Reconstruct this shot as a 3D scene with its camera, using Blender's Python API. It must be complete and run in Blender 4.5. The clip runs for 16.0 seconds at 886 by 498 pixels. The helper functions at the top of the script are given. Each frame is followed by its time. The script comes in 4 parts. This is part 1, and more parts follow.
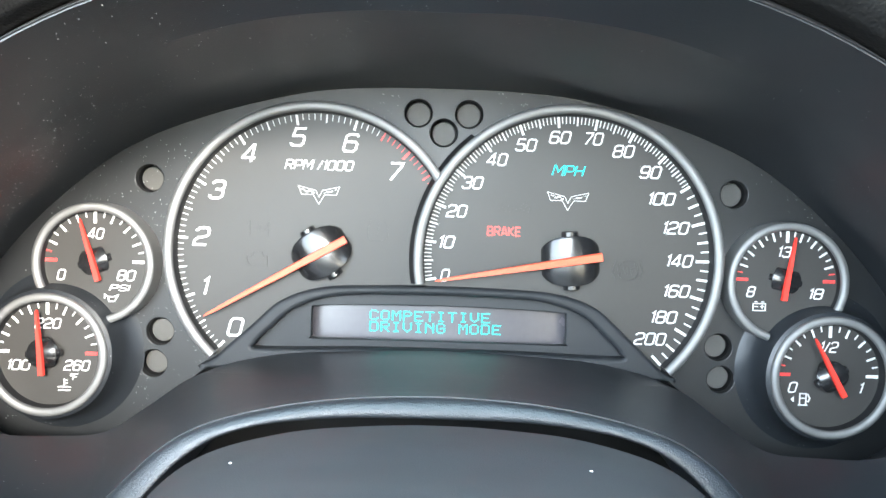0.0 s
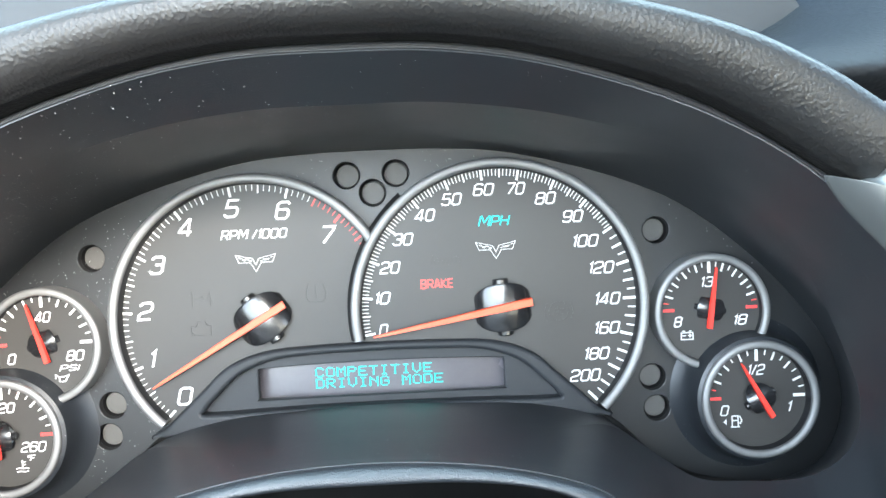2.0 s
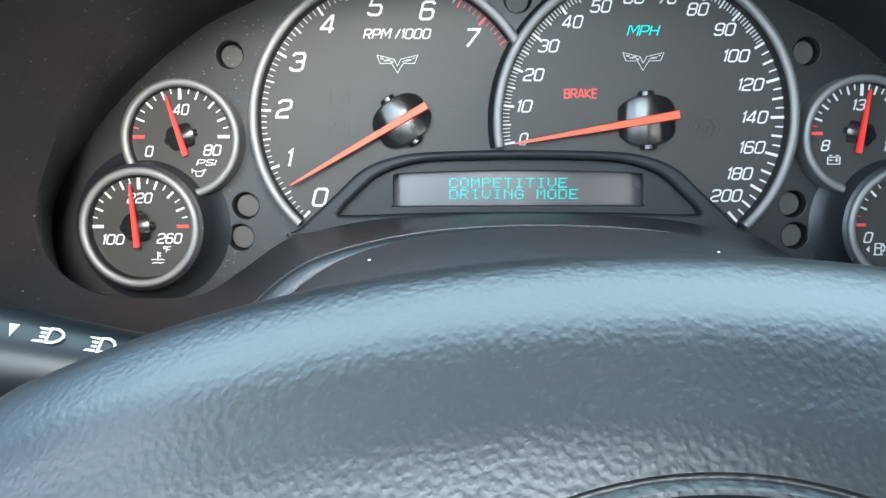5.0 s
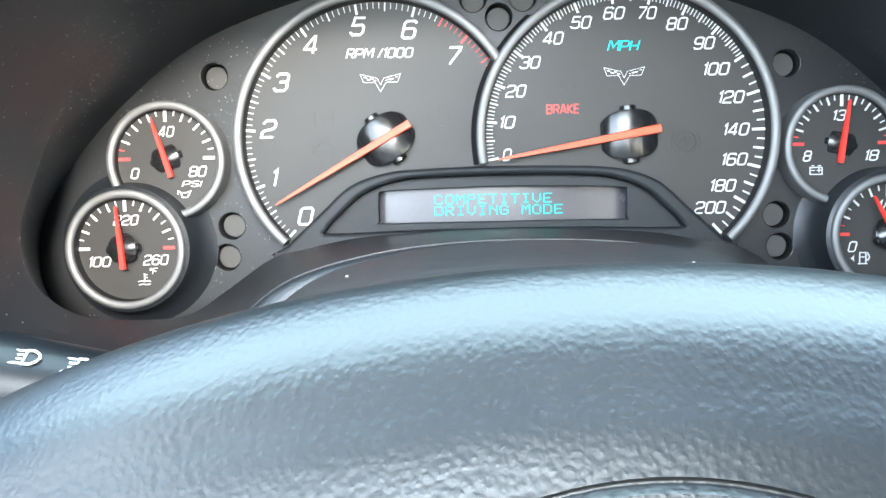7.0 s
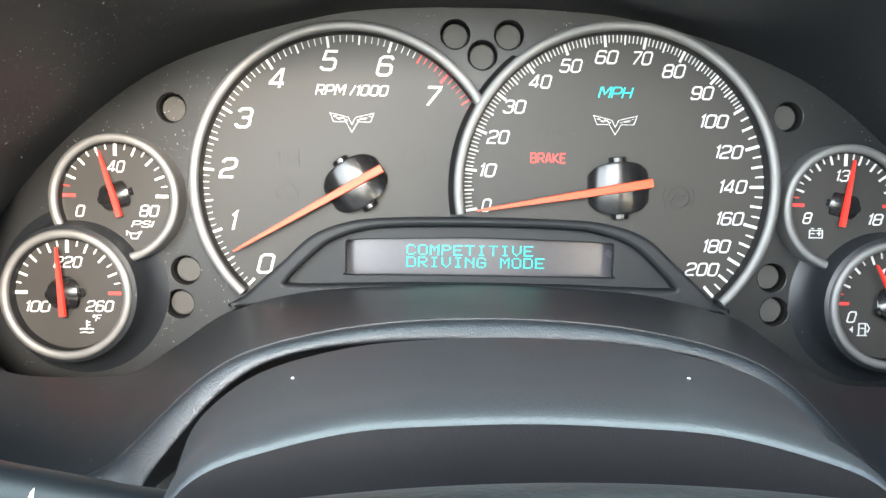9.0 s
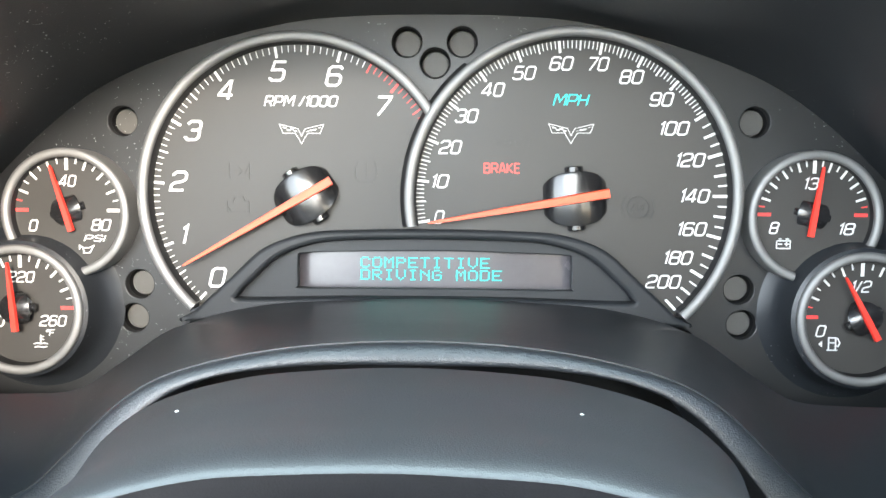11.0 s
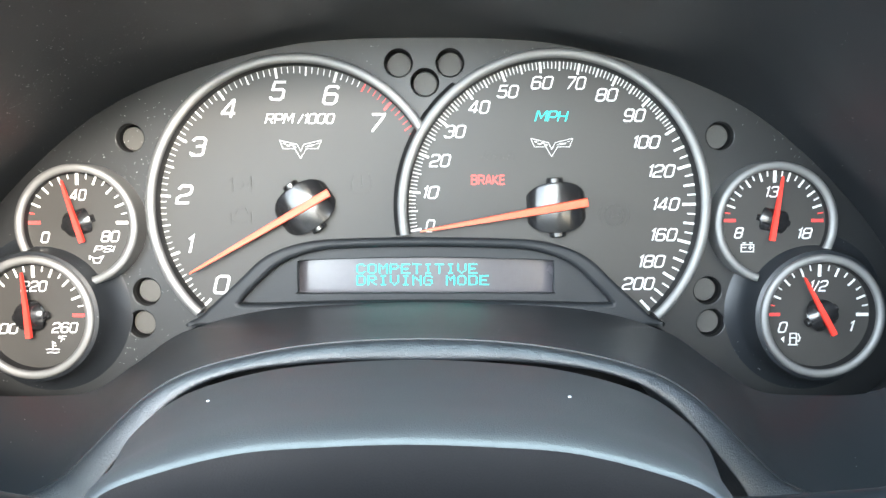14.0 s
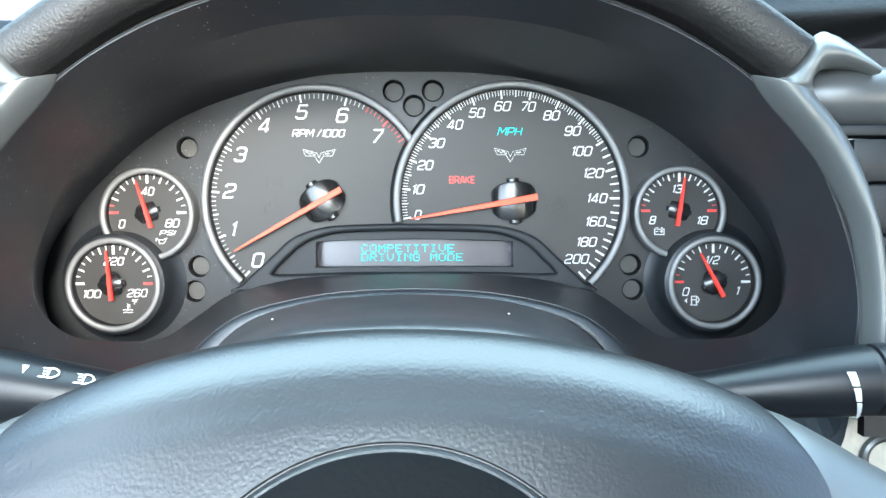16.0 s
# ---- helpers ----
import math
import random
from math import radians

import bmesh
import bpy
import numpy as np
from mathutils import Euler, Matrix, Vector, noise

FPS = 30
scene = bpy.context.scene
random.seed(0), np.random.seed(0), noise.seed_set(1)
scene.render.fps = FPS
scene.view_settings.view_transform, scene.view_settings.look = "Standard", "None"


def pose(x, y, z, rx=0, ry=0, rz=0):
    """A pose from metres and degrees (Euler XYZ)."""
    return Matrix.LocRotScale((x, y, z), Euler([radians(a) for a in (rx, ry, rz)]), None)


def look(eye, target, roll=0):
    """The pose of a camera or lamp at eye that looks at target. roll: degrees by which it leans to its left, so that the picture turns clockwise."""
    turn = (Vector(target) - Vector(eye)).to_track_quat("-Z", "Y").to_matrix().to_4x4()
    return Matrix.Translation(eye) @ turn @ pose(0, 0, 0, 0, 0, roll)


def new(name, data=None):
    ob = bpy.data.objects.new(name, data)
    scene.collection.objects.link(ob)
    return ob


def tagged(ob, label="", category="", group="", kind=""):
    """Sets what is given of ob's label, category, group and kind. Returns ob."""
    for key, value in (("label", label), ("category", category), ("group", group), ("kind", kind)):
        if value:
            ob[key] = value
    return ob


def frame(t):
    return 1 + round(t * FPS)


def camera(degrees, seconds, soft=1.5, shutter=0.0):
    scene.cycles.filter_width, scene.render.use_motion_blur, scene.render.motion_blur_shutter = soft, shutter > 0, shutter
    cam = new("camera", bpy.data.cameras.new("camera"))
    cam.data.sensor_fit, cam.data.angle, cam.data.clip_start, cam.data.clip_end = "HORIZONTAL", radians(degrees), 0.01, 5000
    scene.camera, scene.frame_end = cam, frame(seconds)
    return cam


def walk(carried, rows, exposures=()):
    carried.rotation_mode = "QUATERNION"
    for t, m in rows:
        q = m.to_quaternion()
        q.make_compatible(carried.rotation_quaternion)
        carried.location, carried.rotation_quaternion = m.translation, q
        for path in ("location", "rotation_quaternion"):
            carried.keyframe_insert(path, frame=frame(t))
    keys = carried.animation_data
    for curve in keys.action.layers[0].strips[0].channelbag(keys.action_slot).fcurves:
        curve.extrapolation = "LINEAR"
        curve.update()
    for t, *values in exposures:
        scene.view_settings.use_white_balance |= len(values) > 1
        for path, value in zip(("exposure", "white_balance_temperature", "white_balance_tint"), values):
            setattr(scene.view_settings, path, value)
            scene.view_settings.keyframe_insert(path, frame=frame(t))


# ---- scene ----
cam = camera(58.5, 16.0)
PATH = [
    (0, (-0.0005, 0.0117, 0.0165), (0.0073, 2.0094, -0.0783), 1.76),
    (0.5, (0.0152, 0.0013, 0.0134), (0.0263, 1.9978, -0.1056), 0.22),
    (1, (0.0271, -0.0231, 0.0211), (0.0800, 1.9722, -0.1059), 0.21),
    (1.5, (0.0119, -0.0007, 0.0258), (0.0578, 1.9941, -0.1108), -0.76),
    (2, (0.0233, -0.0001, 0.0387), (0.0597, 1.9977, -0.0473), -2.74),
    (2.5, (-0.0084, 0.0002, 0.0058), (0.0344, 1.9963, -0.1110), 0.38),
    (3, (-0.0218, 0.0035, -0.0310), (0.0491, 1.9923, -0.2309), 1.80),
    (3.5, (-0.0283, 0.0005, -0.0343), (-0.0381, 1.9899, -0.2403), 1.52),
    (4, (-0.0282, -0.0012, -0.0207), (-0.0618, 1.9887, -0.2184), 0.51),
    (6.3, (-0.0319, 0.0032, -0.0313), (-0.0430, 1.9947, -0.2148), -0.46),
    (6.5, (-0.0307, -0.0059, -0.0309), (-0.0537, 1.9865, -0.2036), -0.51),
    (7, (-0.0240, 0.0003, -0.0258), (-0.0388, 1.9951, -0.1688), -1.16),
    (7.5, (-0.0267, 0.0100, -0.0153), (-0.0174, 2.0057, -0.1463), -1.75),
    (8, (-0.0306, 0.0200, -0.0129), (-0.0078, 2.0150, -0.1518), -1.22),
    (8.5, (-0.0223, 0.0243, -0.0086), (0.0053, 2.0189, -0.1526), -0.07),
    (9, (-0.0195, 0.0278, -0.0038), (0.0083, 2.0217, -0.1565), 0.92),
    (9.2, (-0.0129, 0.0279, -0.0032), (0.0118, 2.0216, -0.1598), 1.08),
    (11.3, (0.0132, 0.0362, 0.0053), (-0.0624, 2.0265, -0.1769), 0.13),
    (11.5, (0.0127, 0.0363, 0.0059), (-0.0673, 2.0259, -0.1813), -0.02),
    (12, (0.0116, 0.0325, 0.0061), (-0.0556, 2.0242, -0.1638), 0.00),
    (12.5, (0.0097, 0.0288, 0.0063), (-0.0327, 2.0218, -0.1562), 0.20),
    (13, (0.0091, 0.0262, 0.0063), (-0.0184, 2.0202, -0.1465), 0.12),
    (13.5, (0.0069, 0.0209, 0.0058), (0.0004, 2.0156, -0.1392), 0.16),
    (14, (0.0072, 0.0130, 0.0045), (0.0079, 2.0075, -0.1431), -0.06),
    (14.5, (-0.0010, 0.0013, 0.0057), (-0.0061, 1.9968, -0.1292), 0.01),
    (15, (-0.0091, -0.0135, 0.0079), (-0.0104, 1.9831, -0.1074), 0.24),
    (15.5, (-0.0059, -0.0529, 0.0064), (0.0066, 1.9438, -0.1076), 0.20),
    (16, (0.0083, -0.0905, -0.0039), (0.0421, 1.9058, -0.1195), -0.08),
]

# The whole dashboard leans back: its own frame has x right, y into the dash, z up along the dials.
ROOT = pose(0, 0, 0.95, -15, 0, 0)
EXPOSURES = [(0.0, 3.43, 6000, 5), (2.0, 3.38, 5950, 6), (2.6, 3.35, 5850, 6), (3.0, 2.97, 5750, 4), (3.4, 2.05, 5700, 4), (3.6, 2.05, 5700, 4), (4.0, 2.42, 5750, 4), (6.5, 2.40, 5850, 5), (7.0, 3.10, 5950, 6),
             (8.0, 3.10, 6250, 8), (9.0, 3.12, 6600, 8), (12.0, 3.25, 6400, 8), (15.0, 3.45, 6050, 5), (16.0, 3.05, 5800, 4)]
walk(cam, [(t, ROOT @ look(eye, target, roll)) for t, eye, target, roll in PATH], EXPOSURES)

# ---- world, sun and exposure ----
SUN_LOCAL = Vector((0.28, -1.0, 0.25)).normalized()
sun_dir = (ROOT.to_3x3() @ SUN_LOCAL).normalized()
world = bpy.data.worlds.new("sky")
scene.world = world
world.use_nodes = True
wn = world.node_tree
sky = wn.nodes.new("ShaderNodeTexSky")
sky.sky_type = "NISHITA"
sky.sun_disc = False
sky.dust_density, sky.air_density = 1.5, 1.0
sky.sun_elevation = math.asin(sun_dir.z)
sky.sun_rotation = math.atan2(sun_dir.x, sun_dir.y)
wn.links.new(sky.outputs[0], wn.nodes["Background"].inputs[0])
wn.nodes["Background"].inputs[1].default_value = 0.105
lamp = bpy.data.lights.new("sun", "SUN")
lamp.energy, lamp.angle, lamp.color = 1.5, radians(8), (1.0, 0.87, 0.74)
sun = new("sun", lamp)
sun.matrix_world = look(sun_dir * 10, (0, 0, 0))


def fill_lamp(name, place, target, wide, high, watts, color):
    """An added area lamp, standing in for sky light by an opening of the cabin."""
    data = bpy.data.lights.new(name, "AREA")
    data.shape, data.size, data.size_y, data.energy, data.color = "RECTANGLE", wide, high, watts, color
    new(name, data).matrix_world = look(place, target)


# Unseen fill lamps; the open left door and open top are assumed.
fill_lamp("windscreen_fill", (-0.02, 0.215, 1.30), (0.00, -0.02, 0.85), 1.3, 0.44, 2.4, (0.74, 0.96, 1.0))
fill_lamp("overhead_fill", (-0.06, -0.70, 1.45), (0.10, 0.25, 0.85), 0.6, 0.5, 1.9, (0.86, 0.97, 1.0))
fill_lamp("left_fill", (-0.66, -0.50, 1.26), (0.05, 0.25, 0.86), 1.0, 0.7, 2.6, (0.93, 0.97, 0.99))
fill_lamp("right_fill", (1.15, -0.45, 1.15), (0.0, 0.25, 0.82), 0.9, 0.4, 0.25, (0.95, 0.98, 1.0))


# ---- materials ----
def material(name, color, rough=0.5, metal=0.0, grain=0.0, scale=400.0, kind="noise", vary=0.15, spec=0.5,
             dust=0.0, dust_scale=900.0, emit=0.0, coat=0.0, stain=0.0):
    m = bpy.data.materials.new(name)
    m.use_nodes = True
    n, l = m.node_tree.nodes, m.node_tree.links
    b = n["Principled BSDF"]
    b.inputs["Metallic"].default_value = metal
    b.inputs["Specular IOR Level"].default_value = spec
    b.inputs["Coat Weight"].default_value = coat
    co = n.new("ShaderNodeTexCoord")
    big = n.new("ShaderNodeTexNoise")
    big.inputs["Scale"].default_value = 22.0
    big.inputs["Detail"].default_value = 6.0
    l.new(co.outputs["Object"], big.inputs["Vector"])
    small = n.new("ShaderNodeTexNoise")
    small.inputs["Scale"].default_value = scale
    small.inputs["Detail"].default_value = 3.0
    l.new(co.outputs["Object"], small.inputs["Vector"])
    mix = n.new("ShaderNodeMath")
    mix.operation = "ADD"
    l.new(big.outputs["Fac"], mix.inputs[0])
    l.new(small.outputs["Fac"], mix.inputs[1])
    ramp = n.new("ShaderNodeValToRGB")
    lo, hi = 1 - vary, 1 + vary
    ramp.color_ramp.elements[0].position, ramp.color_ramp.elements[1].position = 0.3, 0.7
    ramp.color_ramp.elements[0].color = (*[c * lo for c in color], 1)
    ramp.color_ramp.elements[1].color = (*[min(1, c * hi) for c in color], 1)
    half = n.new("ShaderNodeMath")
    half.operation = "MULTIPLY"
    half.inputs[1].default_value = 0.5
    l.new(mix.outputs[0], half.inputs[0])
    l.new(half.outputs[0], ramp.inputs[0])
    out = ramp.outputs["Color"]
    if dust > 0:
        v = n.new("ShaderNodeTexVoronoi")
        v.inputs["Scale"].default_value = dust_scale
        l.new(co.outputs["Object"], v.inputs["Vector"])
        near = n.new("ShaderNodeMath")
        near.operation = "LESS_THAN"
        near.inputs[1].default_value = 0.17
        l.new(v.outputs["Distance"], near.inputs[0])
        pick = n.new("ShaderNodeMath")
        pick.operation = "GREATER_THAN"
        pick.inputs[1].default_value = 1.0 - dust
        l.new(v.outputs["Color"], pick.inputs[0])
        both = n.new("ShaderNodeMath")
        both.operation = "MULTIPLY"
        l.new(near.outputs[0], both.inputs[0])
        l.new(pick.outputs[0], both.inputs[1])
        drift = n.new("ShaderNodeMath")
        drift.operation = "MULTIPLY"
        cloud = n.new("ShaderNodeMath")
        cloud.operation = "GREATER_THAN"
        cloud.inputs[1].default_value = 0.55
        l.new(big.outputs["Fac"], cloud.inputs[0])
        l.new(both.outputs[0], drift.inputs[0])
        l.new(cloud.outputs[0], drift.inputs[1])
        dm = n.new("ShaderNodeMixRGB")
        dm.inputs[2].default_value = (0.42, 0.42, 0.42, 1)
        l.new(drift.outputs[0], dm.inputs[0])
        l.new(out, dm.inputs[1])
        out = dm.outputs[0]
    l.new(out, b.inputs["Base Color"])
    rr = n.new("ShaderNodeMapRange")
    rr.inputs["To Min"].default_value = max(0.02, rough - 0.07)
    rr.inputs["To Max"].default_value = min(1, rough + 0.07)
    l.new(big.outputs["Fac"], rr.inputs["Value"])
    l.new(rr.outputs[0], b.inputs["Roughness"])
    if grain > 0:
        bump = n.new("ShaderNodeBump")
        bump.inputs["Strength"].default_value = grain
        bump.inputs["Distance"].default_value = 0.0006
        if kind == "leather":
            v2 = n.new("ShaderNodeTexVoronoi")
            v2.feature = "SMOOTH_F1"
            v2.inputs["Scale"].default_value = scale
            warp = n.new("ShaderNodeMixRGB")
            warp.blend_type = "ADD"
            warp.inputs[0].default_value = 0.0009
            l.new(co.outputs["Object"], warp.inputs[1])
            l.new(small.outputs["Color"], warp.inputs[2])
            l.new(warp.outputs[0], v2.inputs["Vector"])
            l.new(v2.outputs["Distance"], bump.inputs["Height"])
            bump.invert = True
        else:
            l.new(small.outputs["Fac"], bump.inputs["Height"])
        l.new(bump.outputs[0], b.inputs["Normal"])
    if emit > 0:
        b.inputs["Emission Color"].default_value = (*color, 1)
        b.inputs["Emission Strength"].default_value = emit
    return m


SHROUD = material("black_moulded_plastic", (0.0145, 0.0170, 0.0205), 0.42, grain=0.12, scale=1800, spec=0.62, dust=0.22, dust_scale=1100)
PANEL = material("charcoal_plastic", (0.0090, 0.0100, 0.0112), 0.44, grain=0.08, scale=2500, dust=0.22, dust_scale=1100)
DIAL = material("matt_dial", (0.033, 0.0315, 0.0295), 0.48, grain=0.03, scale=3000, vary=0.06, spec=0.36)
WELL = material("black_plastic", (0.008, 0.008, 0.009), 0.5)
SILVER = material("satin_silver_paint", (0.225, 0.225, 0.225), 0.58, metal=0.7, grain=0.04, scale=2500, vary=0.05)
TRIM = material("silver_painted_trim", (0.135, 0.140, 0.137), 0.36, metal=0.6, grain=0.04, scale=2500, vary=0.05)
WHITE = material("white_print", (0.64, 0.64, 0.625), 0.5, vary=0.03)
STAMP = material("worn_white_print", (0.45, 0.46, 0.46), 0.5, vary=0.1)
GREY = material("unlit_print", (0.0290, 0.0277, 0.0260), 0.48, vary=0.05, spec=0.36)
RED = material("red_print", (0.75, 0.05, 0.045), 0.5, vary=0.05)
NEEDLE = material("orange_needle", (0.80, 0.085, 0.028), 0.45, vary=0.04, emit=0.01)
NEEDLE_RED = material("red_needle", (0.75, 0.035, 0.022), 0.45, vary=0.04, emit=0.012)
GLOSS = material("gloss_black", (0.012, 0.012, 0.013), 0.22, vary=0.1, spec=0.75)
CAP = material("pale_plastic_cap", (0.62, 0.62, 0.60), 0.4)
LENS = material("smoked_lens", (0.072, 0.070, 0.066), 0.46, vary=0.06, spec=0.25)
HOUSING = material("display_housing_plastic", (0.018, 0.020, 0.023), 0.5, spec=0.3, grain=0.1, scale=2200, dust=0.12, dust_scale=900)
SCREEN = material("display_glass", (0.070, 0.066, 0.075), 0.26, vary=0.08, spec=0.65)
TEAL = material("teal_glow", (0.0, 0.62, 0.55), 0.5, vary=0.02, emit=0.055)
REDGLOW = material("red_glow", (0.75, 0.05, 0.04), 0.5, vary=0.02, emit=0.10)
LEATHER = material("black_grained_leather", (0.0050, 0.0058, 0.0064), 0.37, grain=0.16, scale=1050, kind="leather", spec=0.82)
INSET = material("inset_leather", (0.0028, 0.0033, 0.0038), 0.55, grain=0.22, scale=640, kind="leather", spec=0.06)
COLUMN = material("column_plastic", (0.019, 0.0185, 0.0205), 0.43, grain=0.22, scale=2300, spec=0.75, dust=0.08, dust_scale=600)
PAD = material("coarse_grained_pad", (0.0100, 0.0094, 0.0090), 0.42, grain=0.30, scale=1000, kind="leather", spec=0.45)
DASH = material("dark_dash_vinyl", (0.010, 0.011, 0.0125), 0.62, grain=0.4, scale=500, kind="leather", spec=0.16)
BROW = material("fine_grained_plastic", (0.018, 0.020, 0.0235), 0.40, grain=0.30, scale=1900, kind="leather", spec=0.8)
STALK = material("stalk_plastic", (0.006, 0.0072, 0.009), 0.36, grain=0.05, scale=2000, spec=0.33)
EDGE = material("matt_black_edge", (0.008, 0.0085, 0.0095), 0.42, spec=0.4)
VENT = material("vent_grey_plastic", (0.045, 0.047, 0.048), 0.34, vary=0.06, spec=0.6)
BEIGE = material("pale_ignition_trim", (0.42, 0.41, 0.36), 0.4, metal=0.3)
CABIN = material("cabin_trim", (0.05, 0.05, 0.05), 0.7, grain=0.2, scale=500)
PAVING = material("concrete", (0.30, 0.30, 0.30), 0.85, grain=0.3, scale=60)

# ---- building helpers ----
ORIGIN = {}


def thing(name, at, label, category, group="", kind="", upright=False):
    e = new(name)
    base = Matrix.Identity(4) if upright else ROOT
    e.matrix_world = base @ Matrix.Translation(at)
    e.empty_display_size = 0.01
    ORIGIN[e.name] = Vector(at)
    return tagged(e, label, category, group, kind)


def as_mesh(name, bm, mat, smooth=True, weld=True):
    me = bpy.data.meshes.new(name)
    if weld:
        bmesh.ops.remove_doubles(bm, verts=bm.verts, dist=1e-6)
    bmesh.ops.recalc_face_normals(bm, faces=bm.faces)
    bm.to_mesh(me)
    bm.free()
    me.materials.append(mat)
    if smooth:
        me.shade_smooth()
        me.set_sharp_from_angle(angle=radians(38))
    return me


def part(name, bm, mat, parent, label="", smooth=True):
    me = as_mesh(name, bm, mat, smooth) if isinstance(bm, bmesh.types.BMesh) else bm
    if not isinstance(bm, bmesh.types.BMesh):
        me.materials.clear()
        me.materials.append(mat)
    o = ORIGIN[parent.name]
    me.transform(Matrix.Translation(-o))
    ob = new(name, me)
    ob.parent = parent
    ORIGIN[ob.name] = o
    if label:
        tagged(ob, label)
    return ob


def solo(name, bm, mat, at, label, category, group="", kind="", upright=False, smooth=True):
    me = as_mesh(name, bm, mat, smooth)
    me.transform(Matrix.Translation(-Vector(at)))
    ob = new(name, me)
    ob.matrix_world = (Matrix.Identity(4) if upright else ROOT) @ Matrix.Translation(at)
    ORIGIN[ob.name] = Vector(at)
    return tagged(ob, label, category, group, kind)


def curve_through(points, n, closed=False, level=""):
    """n points on a smooth curve through the given ones; level at an end (\"start\", \"both\") that lies on the mirror plane."""
    p = np.array(points, float)
    k = len(p)
    if closed:
        q, spans = np.vstack([p[-1:], p, p[:2]]), k
    else:
        q, spans = np.vstack([2 * p[0] - p[1], p, 2 * p[-1] - p[-2]]), k - 1
        if level:
            q[0] = p[1] * np.array((-1, 1, 1))
        if level == "both":
            q[-1] = p[-2] * np.array((-1, 1, 1))
    out = []
    for i in range(n):
        s = i * spans / (n if closed else n - 1)
        j = min(int(s), spans - 1)
        f = s - j
        a, b, c, d = q[j], q[j + 1], q[j + 2], q[j + 3]
        out.append(0.5 * (2 * b + (c - a) * f + (2 * a - 5 * b + 4 * c - d) * f * f + (3 * b - a - 3 * c + d) * f ** 3))
    return np.array(out)


def sheet(rows, closed=False, bm=None):
    """A skin over rows of points."""
    bm = bm or bmesh.new()
    vs = [[bm.verts.new(p) for p in row] for row in rows]
    for a, b in zip(vs, vs[1:]):
        m = len(a)
        for i in range(m if closed else m - 1):
            bm.faces.new((a[i], a[(i + 1) % m], b[(i + 1) % m], b[i]))
    return bm


def thicken(bm, depth):
    bmesh.ops.recalc_face_normals(bm, faces=bm.faces)
    bmesh.ops.solidify(bm, geom=bm.faces[:], thickness=depth)
    return bm


def smooth_rows(rows, n):
    r = np.array(rows, float)
    return [row for row in np.stack([curve_through(r[:, j], n) for j in range(r.shape[1])], 1)]


def plate(outline, front, back, holes=(), bevel=0.0):
    """A flat plate in the dials' plane from an outline in (x, z), with holes, between two depths."""
    cu = bpy.data.curves.new("outline", "CURVE")
    cu.dimensions, cu.fill_mode = "2D", "BOTH"
    cu.extrude = max(1e-5, (back - front) / 2 - bevel)
    cu.bevel_depth, cu.bevel_resolution, cu.offset = bevel, 2, -bevel
    for loop in (outline, *holes):
        sp = cu.splines.new("POLY")
        sp.points.add(len(loop) - 1)
        for pt, (x, z) in zip(sp.points, loop):
            pt.co = (x, z, 0, 1)
        sp.use_cyclic_u = True
    ob = bpy.data.objects.new("outline", cu)
    scene.collection.objects.link(ob)
    me = bpy.data.meshes.new_from_object(ob.evaluated_get(bpy.context.evaluated_depsgraph_get()))
    bpy.data.objects.remove(ob)
    bpy.data.curves.remove(cu)
    me.transform(Matrix.Translation((0, (front + back) / 2, 0)) @ Matrix.Rotation(radians(90), 4, "X"))
    return me


def circle(cx, cz, r, n=48, a0=0.0, a1=360.0):
    full = abs(a1 - a0) >= 359.9
    return [(cx + r * math.cos(radians(a0 + (a1 - a0) * i / (n if full else n - 1))),
             cz + r * math.sin(radians(a0 + (a1 - a0) * i / (n if full else n - 1)))) for i in range(n)]


def lettering(text, x, z, y, height, width=0.0, shear=0.28, bold=0.006):
    """Raised lettering centred at (x, z) on depth y, with the given height and width."""
    cu = bpy.data.curves.new("lettering", "FONT")
    cu.body, cu.shear, cu.extrude, cu.offset, cu.resolution_u = text, shear, 0.004, bold, 3
    ob = bpy.data.objects.new("lettering", cu)
    scene.collection.objects.link(ob)
    me = bpy.data.meshes.new_from_object(ob.evaluated_get(bpy.context.evaluated_depsgraph_get()))
    bpy.data.objects.remove(ob)
    bpy.data.curves.remove(cu)
    c = np.array([v.co for v in me.vertices])
    lo, hi = c.min(0), c.max(0)
    sz = height / (hi[1] - lo[1])
    sx = width / (hi[0] - lo[0]) if width else sz
    mid = (lo + hi) / 2
    me.transform(Matrix.Translation((x, y, z)) @ Matrix.Rotation(radians(90), 4, "X")
                 @ Matrix.Diagonal((sx, sz, 0.02, 1)) @ Matrix.Translation((-mid[0], -mid[1], 0)))
    return me


